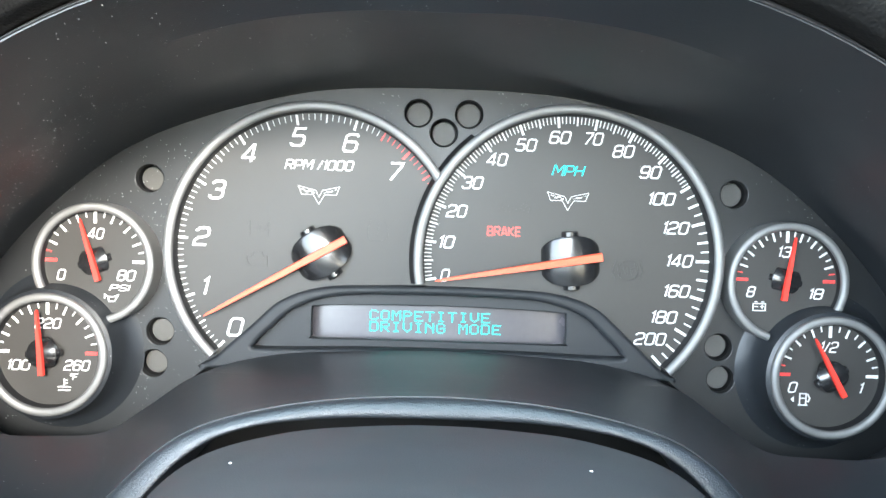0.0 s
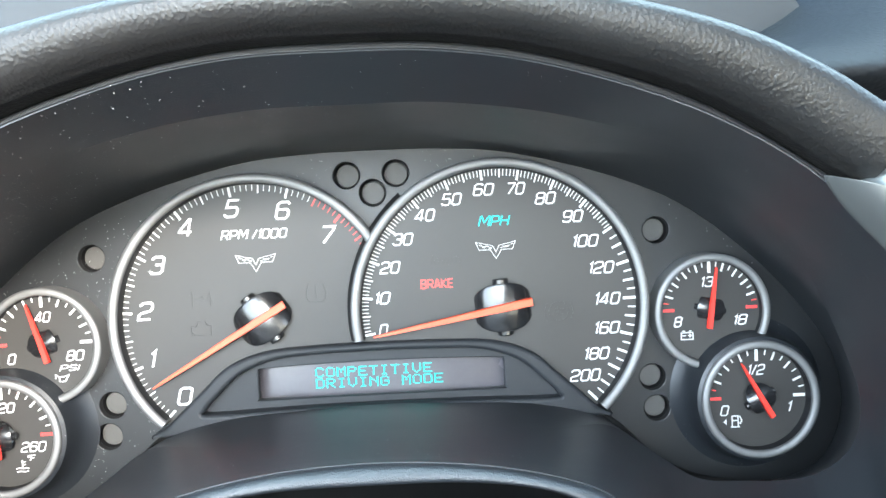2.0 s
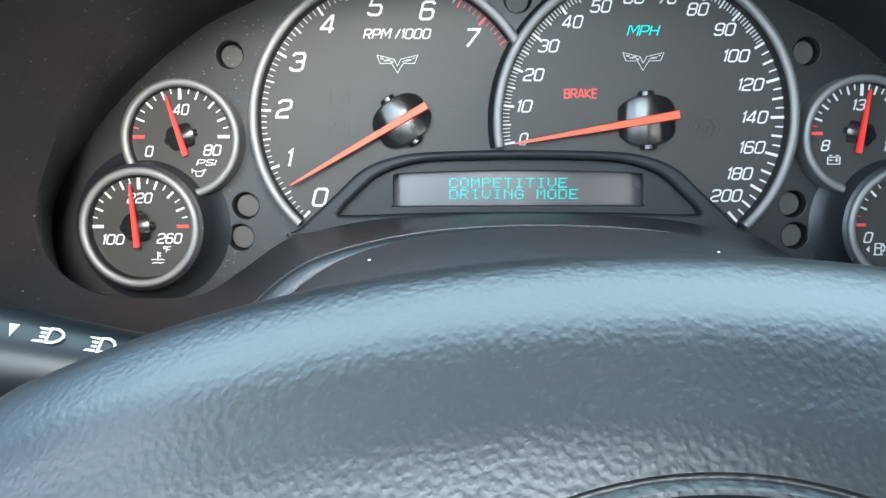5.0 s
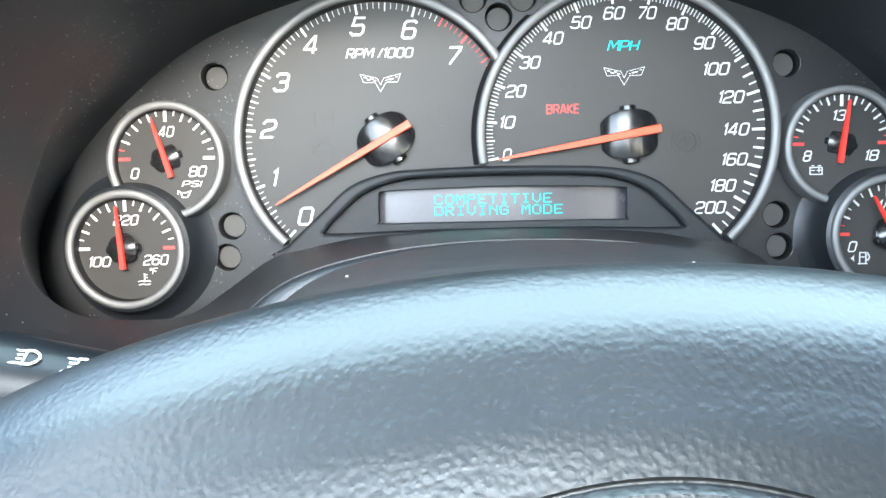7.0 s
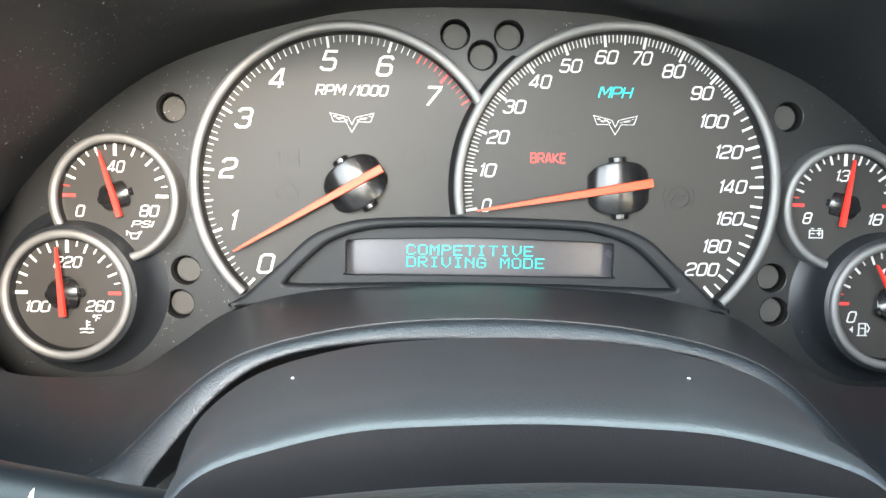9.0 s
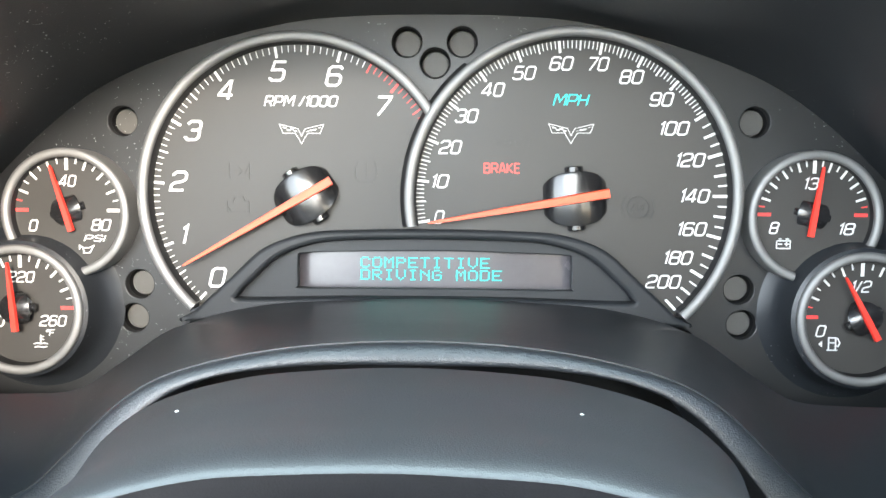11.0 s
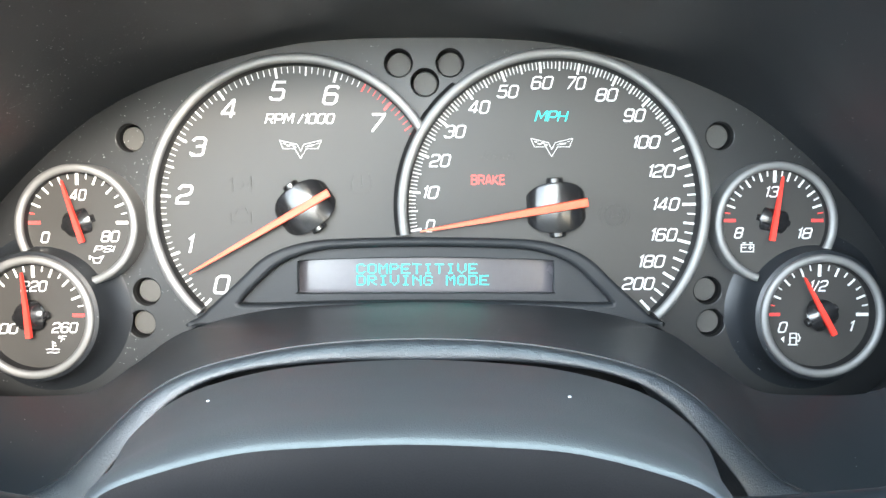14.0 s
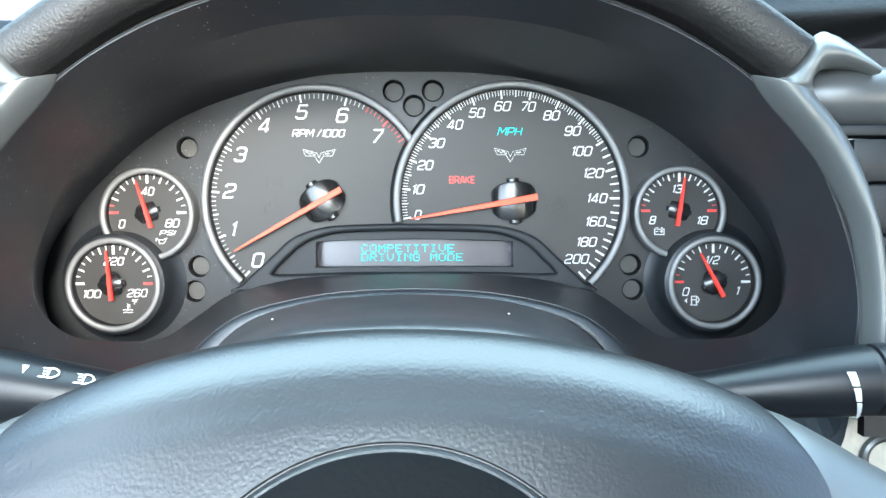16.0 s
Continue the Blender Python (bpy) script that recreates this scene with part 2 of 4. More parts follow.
C = 0.13
GLYPHS = {
    "0": (0.70, [[(C, 0), (0.7 - C, 0), (0.7, C), (0.7, 1 - C), (0.7 - C, 1), (C, 1), (0, 1 - C), (0, C), "closed"]]),
    "1": (0.22, [[(0.0, 0.80), (0.20, 1.0), (0.20, 0.0)]]),
    "2": (0.70, [[(0, 0.80), (0, 1 - C), (C, 1), (0.7 - C, 1), (0.7, 1 - C), (0.7, 0.60), (0.7 - C, 0.49), (C, 0.40), (0, 0.28), (0, 0), (0.7, 0)]]),
    "3": (0.70, [[(0, 0.84), (0.02, 1 - C), (C, 1), (0.7 - C, 1), (0.7, 1 - C), (0.7, 0.62), (0.7 - C, 0.52), (0.7, 0.42), (0.7, C), (0.7 - C, 0), (C, 0), (0, C), (0, 0.18)], [(0.24, 0.52), (0.62, 0.52)]]),
    "4": (0.74, [[(0.54, 0), (0.54, 1), (0.46, 1), (0, 0.30), (0, 0.24), (0.74, 0.24)]]),
    "5": (0.70, [[(0.68, 1), (0.08, 1), (0.03, 0.56), (0.7 - C, 0.58), (0.7, 0.46), (0.7, C), (0.7 - C, 0), (C, 0), (0, C), (0, 0.16)]]),
    "6": (0.70, [[(0.7, 0.86), (0.7 - C, 1), (C, 1), (0, 1 - C), (0, C), (C, 0), (0.7 - C, 0), (0.7, C), (0.7, 0.44), (0.7 - C, 0.56), (0.02, 0.56)]]),
    "7": (0.66, [[(0, 1), (0.66, 1), (0.64, 0.84), (0.22, 0)]]),
    "8": (0.70, [[(C, 0), (0.7 - C, 0), (0.7, C), (0.7, 0.42), (0.6, 0.52), (0.7, 0.62), (0.7, 1 - C), (0.7 - C, 1), (C, 1), (0, 1 - C), (0, 0.62), (0.1, 0.52), (0, 0.42), (0, C), "closed"], [(0.12, 0.52), (0.58, 0.52)]]),
    "9": (0.70, [[(0, 0.14), (C, 0), (0.7 - C, 0), (0.7, C), (0.7, 1 - C), (0.7 - C, 1), (C, 1), (0, 1 - C), (0, 0.56), (C, 0.44), (0.68, 0.44)]]),
    "/": (0.34, [[(0, 0), (0.34, 1)]]),
    " ": (0.16, []),
    "R": (0.70, [[(0, 0), (0, 1), (0.7 - C, 1), (0.7, 1 - C), (0.7, 0.58), (0.7 - C, 0.46), (0.02, 0.46)], [(0.38, 0.46), (0.70, 0)]]),
    "P": (0.70, [[(0, 0), (0, 1), (0.7 - C, 1), (0.7, 1 - C), (0.7, 0.54), (0.7 - C, 0.42), (0.02, 0.42)]]),
    "M": (0.90, [[(0, 0), (0, 1), (0.12, 1), (0.45, 0.35), (0.78, 1), (0.90, 1), (0.90, 0)]]),
    "H": (0.70, [[(0, 0), (0, 1)], [(0.7, 0), (0.7, 1)], [(0, 0.5), (0.7, 0.5)]]),
    "S": (0.70, [[(0.7, 0.84), (0.7 - C, 1), (C, 1), (0, 1 - C), (0, 0.64), (C, 0.53), (0.7 - C, 0.47), (0.7, 0.36), (0.7, C), (0.7 - C, 0), (C, 0), (0, 0.16)]]),
    "I": (0.02, [[(0.01, 0), (0.01, 1)]]),
    "F": (0.62, [[(0, 0), (0, 1), (0.62, 1)], [(0, 0.5), (0.52, 0.5)]]),
    "°": (0.30, [[(0.06, 0.66), (0.24, 0.66), (0.30, 0.74), (0.30, 0.92), (0.24, 1.0), (0.06, 1.0), (0, 0.92), (0, 0.74), "closed"]]),
    "B": (0.66, [[(0, 0), (0, 1), (0.54, 1), (0.64, 0.9), (0.64, 0.62), (0.54, 0.52), (0.66, 0.42), (0.66, 0.1), (0.56, 0), "closed"], [(0, 0.52), (0.54, 0.52)]]),
    "A": (0.70, [[(0, 0), (0.28, 1), (0.42, 1), (0.70, 0)], [(0.12, 0.28), (0.58, 0.28)]]),
    "K": (0.66, [[(0, 0), (0, 1)], [(0.62, 1), (0.10, 0.50), (0.66, 0)]]),
    "E": (0.60, [[(0.60, 1), (0, 1), (0, 0), (0.60, 0)], [(0, 0.52), (0.52, 0.52)]]),
}


def ribbon(bm, pts, wide, put, thick, closed=False):
    """A flat raised stroke of even width along 2D points, with mitred corners."""
    p = [Vector(q) for q in pts]
    k = len(p)
    left, right = [], []
    for i in range(k):
        a = p[i - 1] if (closed or i > 0) else None
        b = p[(i + 1) % k] if (closed or i < k - 1) else None
        d1 = (p[i] - a).normalized() if a is not None else (b - p[i]).normalized()
        d2 = (b - p[i]).normalized() if b is not None else d1
        n1, n2 = Vector((-d1.y, d1.x)), Vector((-d2.y, d2.x))
        n = (n1 + n2)
        n = n.normalized() if n.length > 1e-6 else n1
        m = n * (wide / 2) / max(0.5, n.dot(n1))
        ends = Vector((0, 0))
        if not closed and i in (0, k - 1):
            ends = (-d1 if i == 0 else d1) * 0.0
        left.append(p[i] + m + ends)
        right.append(p[i] - m + ends)
    rows = [[put(q, 0), put(r, 0), put(r, thick), put(q, thick)] for q, r in zip(left, right)]
    vs = [[bm.verts.new(v) for v in row] for row in rows]
    for i in range(k if closed else k - 1):
        u, w = vs[i], vs[(i + 1) % k]
        for j in range(4):
            bm.faces.new((u[j], u[(j + 1) % 4], w[(j + 1) % 4], w[j]))
    if not closed:
        bm.faces.new(vs[0])
        bm.faces.new(vs[-1][::-1])


def print_on(text, x, z, y, height, width, shear=0.24, weight=0.14, gap=0.20):
    """Square italic lettering of even stroke, centred at (x, z) on depth y."""
    at, strokes_list = 0.0, []
    for ch in text:
        w, lines = GLYPHS[ch]
        for line in lines:
            closed = line[-1] == "closed"
            strokes_list.append(([(at + q[0], q[1]) for q in line if q != "closed"], closed))
        at += w + weight + gap * 0.5
    total = at - gap * 0.5
    sz = height / (1 + weight)
    sx = width / (total + shear * (1 + weight))
    bm = bmesh.new()
    for n, (pts, closed) in enumerate(strokes_list):
        lift = 0.00002 * (n % 3)

        def put(q, d, lift=lift):
            u = (q.x + weight / 2 - total / 2) * sx + (q.y - 0.5) * shear * sx
            return (x + u, y - 0.0001 - d - lift, z + (q.y - 0.5) * sz)

        ribbon(bm, pts, weight, put, 0.00012, closed)
    return bm


def bar(bm, x, z, angle, length, wide, y, thick=0.0003):
    """A flat bar centred at (x, z), turned by angle, standing off the dial at depth y."""
    m = Matrix.Translation((x, y - thick / 2, z)) @ Matrix.Rotation(-radians(angle), 4, "Y") @ Matrix.Diagonal((length, thick, wide, 1))
    bmesh.ops.create_cube(bm, size=1, matrix=m)


def strokes(lines, x, z, y, size, wide):
    """A small pictogram from line strokes in a unit square."""
    bm = bmesh.new()
    for (a, b), (c, d) in lines:
        dx, dz = (c - a) * size, (d - b) * size
        bar(bm, x + (a + c) / 2 * size, z + (b + d) / 2 * size, math.degrees(math.atan2(dz, dx)), math.hypot(dx, dz) + wide, wide, y)
    return bm


def lathe(cx, cz, profile, n=96, a0=0.0, a1=360.0):
    """Turns a profile of (radius, depth) round the axis of a dial."""
    full = abs(a1 - a0) >= 359.9
    bm = bmesh.new()
    rows = []
    for r, y in profile:
        rows.append([(px, y, pz) for px, pz in circle(cx, cz, r, n, a0, a1)])
    sheet(rows, full, bm)
    if not full:
        for i in (0, n - 1):
            vs = [bm.verts.new(row[i]) for row in rows]
            try:
                bm.faces.new(vs)
            except ValueError:
                pass
    return bm


def tube(points, radii, n=16, flat=1.0):
    """A round bar along points, closed at both ends."""
    pts = [Vector(p) for p in points]
    bm, rows = bmesh.new(), []
    for i, p in enumerate(pts):
        d = (pts[min(i + 1, len(pts) - 1)] - pts[max(i - 1, 0)]).normalized()
        side = d.cross(Vector((0, 0, 1)))
        side = side.normalized() if side.length > 1e-3 else Vector((1, 0, 0))
        up = side.cross(d)
        rows.append([p + side * radii[i] * math.cos(2 * math.pi * k / n) + up * radii[i] * flat * math.sin(2 * math.pi * k / n) for k in range(n)])
    sheet(rows, True, bm)
    for row in (rows[0], rows[-1]):
        bm.faces.new([bm.verts.new(v) for v in row])
    return bm


def box(lo, hi, bevel=0.0):
    bm = bmesh.new()
    lo, hi = Vector(lo), Vector(hi)
    bmesh.ops.create_cube(bm, size=1, matrix=Matrix.Translation((lo + hi) / 2) @ Matrix.Diagonal((*(hi - lo), 1)))
    if bevel:
        bmesh.ops.bevel(bm, geom=bm.edges[:], offset=bevel, segments=2, profile=0.5, affect="EDGES")
    return bm


def mirrored(points):
    """Points from the top centre down the right side, and back up the left."""
    right = [tuple(p) for p in points]
    left = [(-p[0], *p[1:]) for p in right[::-1] if abs(p[0]) > 1e-9]
    return right + left


# ---- cabin shell round the camera (upright), unseen and added; its gaps shape the light ----
def slab(name, lo, hi, label, mat=CABIN):
    return solo(name, box(lo, hi), mat, ((lo[0] + hi[0]) / 2, (lo[1] + hi[1]) / 2, lo[2]), label, "car body", kind="structure", upright=True)


slab("ground", (-400, -400, -0.05), (400, 400, 0.0), "grey concrete ground around the car", PAVING)
slab("floor", (-0.75, -1.9, 0.18), (1.35, 1.6, 0.22), "dark carpeted car floor")
slab("wall_left", (-0.60, 0.10, 0.22), (-0.54, 1.0, 0.80), "unseen dark side wall, left short and low to let light in")
slab("wall_right", (1.20, -1.36, 0.22), (1.26, 1.0, 0.84), "dark lower door panel")
slab("wall_back", (-0.54, -1.36, 0.22), (1.20, -1.30, 0.98), "dark rear bulkhead")
# Unseen slab, added to cut the sun off on the right.
slab("pillar_sun_mask", (0.245, -1.36, 0.98), (0.62, -1.30, 1.42), "unseen dark slab added to hold sunlight off the right side")
slab("pillar_right", (1.02, -1.36, 0.98), (1.20, -1.30, 1.42), "dark pillar beside the rear window")
slab("header_back", (0.62, -1.36, 1.26), (1.02, -1.30, 1.42), "dark header over the rear window")
slab("wall_front", (-0.54, 1.0, 0.22), (1.20, 1.06, 0.70), "dark firewall under the windscreen")
# Added overhead; its left edge ends the sunlit part of the dials.
slab("roof_sun_mask", (0.245, -1.36, 1.42), (1.26, -0.12, 1.46), "unseen dark slab whose edge cuts sunlight off the right dials")
slab("header_front", (-0.60, -0.42, 1.42), (0.245, -0.12, 1.46), "unseen dark slab added above the windscreen")
# ---- instrument panel: mask plate, lamps, display ----
FACE = 0.345
PANEL_LOOP = mirrored([(0, 0.069), (0.03, 0.0685), (0.06, 0.0655), (0.1, 0.055), (0.135, 0.040), (0.165, 0.017), (0.19, -0.010),
                       (0.205, -0.035), (0.207, -0.060), (0.190, -0.0855), (0.150, -0.0865), (0.123, -0.0755), (0.098, -0.0535), (0.06, -0.0440), (0.02, -0.0425)])
LAMPS = [(-0.1256, 0.0269), (0.1250, 0.0275), (-0.1203, -0.0389), (0.1213, -0.0386), (-0.1229, -0.0529), (0.1229, -0.0527),
         (-0.0114, 0.0581), (0.0103, 0.0582), (-0.0003, 0.0500)]
panel = thing("instrument_panel", (0, 0.349, -0.043), "charcoal plastic instrument panel with round warning lamp holes", "instrument panel")
part("mask_plate", plate([tuple(p) for p in curve_through(PANEL_LOOP, 220, True)], 0.3515, 0.3555,
                         [circle(x, z, 0.0059, 40) for x, z in LAMPS] + [[(x, z) for x, z in ((-0.0555, -0.0225), (0.0555, -0.0225), (0.0555, -0.0396), (-0.0555, -0.0396))]], 0.0004), PANEL, panel)
part("backing_plate", plate(circle(0, 0, 0.235, 64), 0.3625, 0.3645), WELL, panel)
for x, z in LAMPS:
    part("lamp_well", lathe(x, z, [(0.0060, 0.3553), (0.00592, 0.3556), (0.0058, 0.3618)], 40), WELL, panel, "black round lamp well")
    part("lamp_lens", lathe(x, z, [(0.0001, 0.3566), (0.0048, 0.3567), (0.0053, 0.3573), (0.0053, 0.3618)], 40), LENS, panel, "smoked warning lamp lens")


def glass_y(x):
    return 0.3520 + 0.9 * x * x


def dots(text, x0, z_top, pitch_x, pitch_z):
    """Letters of a dot-matrix display, one mesh a letter."""
    rows = {"C": "0E 11 10 10 10 11 0E", "O": "0E 11 11 11 11 11 0E", "M": "11 1B 15 15 11 11 11", "P": "1E 11 11 1E 10 10 10",
            "E": "1F 10 10 1E 10 10 1F", "T": "1F 04 04 04 04 04 04", "I": "0E 04 04 04 04 04 0E", "V": "11 11 11 11 11 0A 04",
            "D": "1E 11 11 11 11 11 1E", "R": "1E 11 11 1E 14 12 11", "N": "11 19 15 13 11 11 11", "G": "0E 11 10 17 11 11 0E"}
    made = []
    for i, ch in enumerate(text):
        if ch == " ":
            continue
        bm = bmesh.new()
        for r, code in enumerate(rows[ch].split()):
            bits = int(code, 16)
            for c in range(5):
                if bits >> (4 - c) & 1:
                    bar(bm, x0 + (i * 6 + c) * pitch_x, z_top - r * pitch_z, 0, pitch_x * 0.80, pitch_z * 0.74, glass_y(x0 + (i * 6 + c) * pitch_x) - 0.0001)
        made.append(bm)
    return made


HOUSE = mirrored([(0, -0.0150), (0.03, -0.0155), (0.050, -0.0170), (0.066, -0.0225), (0.078, -0.0330), (0.093, -0.0470), (0.096, -0.0520), (0.03, -0.0480)])
POCKET = mirrored([(0, -0.0185), (0.03, -0.0190), (0.046, -0.0205), (0.060, -0.0255), (0.070, -0.0340), (0.0765, -0.0410), (0.073, -0.0428), (0.03, -0.0418)])
WINDOW = mirrored([(0, -0.0238), (0.03, -0.0243), (0.0525, -0.0252), (0.0540, -0.0265), (0.0540, -0.0375), (0.0530, -0.0390), (0.03, -0.0389)])
display = thing("message_display", (0, 0.35, -0.045), "black arched message display glowing teal dot-matrix words", "display")
part("housing", plate([tuple(p) for p in curve_through(HOUSE, 160, True)], 0.3395, 0.3525, [[tuple(p) for p in curve_through(POCKET, 140, True)]], 0.0016), HOUSING, display)
part("surround", plate([tuple(p * 1.02) for p in curve_through(POCKET, 140, True)], 0.3462, 0.3500, [[tuple(p) for p in curve_through(WINDOW, 120, True)]], 0.0005), HOUSING, display)
glass_rows = [[(x, glass_y(x), z) for x in np.linspace(-0.058, 0.058, 40)] for z in np.linspace(-0.022, -0.0405, 8)]
glass_rows += [[(x, glass_y(x) + 0.0015, z) for x in np.linspace(-0.058, 0.058, 40)] for z in np.linspace(-0.0405, -0.022, 2)]
glass = part("display_glass", sheet(glass_rows), SCREEN, display, "smoked reflective display glass")
for bm in dots("COMPETITIVE", -0.0297, -0.0272, 0.000805, 0.000630) + dots("DRIVING MODE", -0.0297, -0.0322, 0.000805, 0.000630):
    part("glowing_letter", bm, TEAL, glass)


# ---- gauges ----
def needle(g, cx, cz, y, angle, tip, tail, wide, mat, hub, turn, cap=1.03):
    """Needle with its barrel hub: hub gives (half length along the needle, half width across, height)."""
    a = radians(angle)
    u, w = Vector((math.cos(a), 0, math.sin(a))), Vector((-math.sin(a), 0, math.cos(a)))
    c = Vector((cx, y, cz))
    n = part("needle", needle_mesh(c, u, w, tip, tail, wide), mat, g, "tapered glowing pointer")
    h = radians(turn)
    hu, hw = Vector((math.cos(h), 0, math.sin(h))), Vector((-math.sin(h), 0, math.cos(h)))
    length, across, high = hub
    base = y + high + 0.0012
    rows = []
    for k in range(25):
        t = math.pi * k / 24
        p = Vector((cx, base, cz)) - hu * length * math.cos(t) - Vector((0, 1, 0)) * high * math.sin(t)
        w = max(0.0008, across * (1 - abs(math.cos(t)) ** 2.6) ** 0.45)
        rows.append([p - hw * w, p - hw * w * 0.92 - Vector((0, 0.0003, 0)), p + hw * w * 0.92 - Vector((0, 0.0003, 0)), p + hw * w])
    bm = sheet(rows)
    for side in (0, 3):
        bm.faces.new([bm.verts.new(r[side]) for r in rows])
    part("hub", bm, GLOSS, g, "gloss black barrel hub")
    part("hub_cap", lathe(cx, cz, [(0.0001, base - high * 0.30), (length * cap * 0.96, base - high * 0.28), (length * cap, base - high * 0.2), (length * cap, base)], 40), CAP, g, "pale round cap behind the hub")
    for s in (1, -1):
        p = Vector((cx, base - high * 0.55, cz))
        part("axle", tube([p + hw * s * across * 0.7, p + hw * s * across * 1.16, p + hw * s * across * 1.20], [length * 0.26, length * 0.26, length * 0.22], 18), GLOSS, g, "gloss black axle stub")


def needle_mesh(c, u, w, tip, tail, wide):
    bm = bmesh.new()
    d = Vector((0, 0.0007, 0))
    prof = [(-tail, 1.0), (-tail + 0.0004, 1.0), (0.0, 0.95), (tip * 0.5, 0.66), (tip * 0.93, 0.34), (tip, 0.16)]
    rows = []
    for s, f in prof:
        p = c + u * s
        h = w * wide / 2 * f
        rows.append([p + h + d, p + h * 0.8 - d, p - h * 0.8 - d, p - h + d])
    sheet(rows, True, bm)
    for row in (rows[0], rows[-1]):
        bm.faces.new([bm.verts.new(v) for v in row])
    return bm


def ticks(g, cx, cz, radius, y, marks):
    """marks: (name, angle, length, width, material)."""
    for name, a, length, wide, mat in marks:
        bm = bmesh.new()
        r = radius - length / 2
        bar(bm, cx + r * math.cos(radians(a)), cz + r * math.sin(radians(a)), a, length, wide, y)
        part(name, bm, mat, g, smooth=False)


def bezel(g, cx, cz, r_in, r_out, front, back, a0=0.0, a1=360.0, n=128):
    mid, half = (r_in + r_out) / 2, (r_out - r_in) / 2
    prof = [(r_in, back)] + [(mid - half * math.cos(radians(t)), front + half * 0.75 * (1 - math.sin(radians(t)))) for t in range(0, 181, 15)] + [(r_out, back)]
    part("bezel", lathe(cx, cz, prof, n, a0, a1), SILVER, g, "satin silver bezel ring")


def well(g, cx, cz, r_in, r_face, front, back, a0=0.0, a1=360.0, n=96):
    part("well", lathe(cx, cz, [(r_in + 0.0006, front + 0.0012), (r_in - 0.0001, front + 0.0022), (r_face, back + 0.0004)], n, a0, a1), WELL, g, "black inner wall")


def dial_outline(c, r):
    """A dial's circle, cut off along the top of the display housing."""
    top = curve_through(HOUSE[:7], 60)
    return [(x, max(z, float(np.interp(abs(x), top[:, 0], top[:, 1])) - 0.002) if z < -0.010 else z) for x, z in circle(*c, r, 220)]


# tachometer
T = (-0.0528, -0.0022)
tach = thing("tachometer", (*(T[0], 0.349), T[1]), "round grey tachometer with white numerals and orange needle near zero", "gauge", "dials of the instrument panel")
part("dial", plate(dial_outline((T[0] - 0.0002, T[1]), 0.0600), FACE, FACE + 0.0022), DIAL, tach)
marks = []
for i in range(0, 77):
    a = -134.3 - (i / 10) * 25.34
    red = i >= 65
    if i % 10 == 0:
        marks.append(("major_tick", a, 0.0043, 0.0010, RED if red else WHITE))
    elif i % 5 == 0:
        marks.append(("half_tick", a, 0.0036, 0.0006, RED if red else WHITE))
    else:
        marks.append(("minor_tick", a, 0.0026, 0.00032, RED if red else WHITE))
ticks(tach, T[0] - 0.0002, T[1] - 0.0003, 0.0582, FACE, marks)
for s, x, z in (("0", -33.2, -32.8), ("1", -46.2, -15.8), ("2", -48.0, 5.2), ("3", -41.8, 25.0), ("4", -28.4, 40.6), ("5", -8.2, 48.0), ("6", 13.8, 46.2), ("7", 32.4, 34.7)):
    part("numeral", print_on(s, T[0] + x / 1000, T[1] + z / 1000, FACE, 0.0081, 0.0044 if s == "1" else 0.0082), WHITE, tach)
part("lettering", print_on("RPM /1000", T[0] + 0.0008, T[1] + 0.0365, FACE - 0.0001, 0.0043, 0.0295), WHITE, tach)
WINGS = [((-0.5, 0.18), (-0.08, 0.08)), ((-0.08, 0.08), (0, -0.08)), ((0, -0.08), (0.08, 0.08)), ((0.08, 0.08), (0.5, 0.18)), ((0.5, 0.18), (0.42, -0.02)),
         ((0.42, -0.02), (0.14, -0.02)), ((0.14, -0.02), (0, -0.25)), ((0, -0.25), (-0.14, -0.02)), ((-0.14, -0.02), (-0.42, -0.02)), ((-0.42, -0.02), (-0.5, 0.18)),
         ((-0.42, 0.115), (-0.35, 0.105)), ((-0.41, 0.095), (-0.35, 0.085)), ((-0.33, 0.065), (-0.26, 0.055)), ((-0.33, 0.045), (-0.26, 0.035)), ((-0.25, 0.085), (-0.18, 0.075)), ((-0.25, 0.065), (-0.18, 0.055)),
         ((-0.17, 0.035), (-0.11, 0.03)), ((-0.17, 0.015), (-0.11, 0.01)), ((0.18, 0.05), (0.34, 0.075)), ((0.20, 0.035), (0.32, 0.05)), ((0.38, 0.10), (0.43, 0.115)), ((0.12, 0.02), (0.16, 0.03))]
part("wing_emblem", strokes(WINGS, T[0] + 0.0008, T[1] + 0.0245, FACE, 0.0174, 0.0002), WHITE, tach, "white outlined wing emblem")
bezel(tach, T[0] - 0.0001, T[1] + 0.0002, 0.0583, 0.0623, 0.3375, 0.3525, -133.0, -328.0)
well(tach, T[0] - 0.0001, T[1] + 0.0002, 0.0583, 0.0580, 0.3375, FACE, -133.5, -325.5)
needle(tach, T[0] + 0.0026, T[1] - 0.0002, 0.3385, 210.0, 0.0545, 0.0122, 0.0036, NEEDLE, (0.0132, 0.0098, 0.0085), 210.0 + 4)

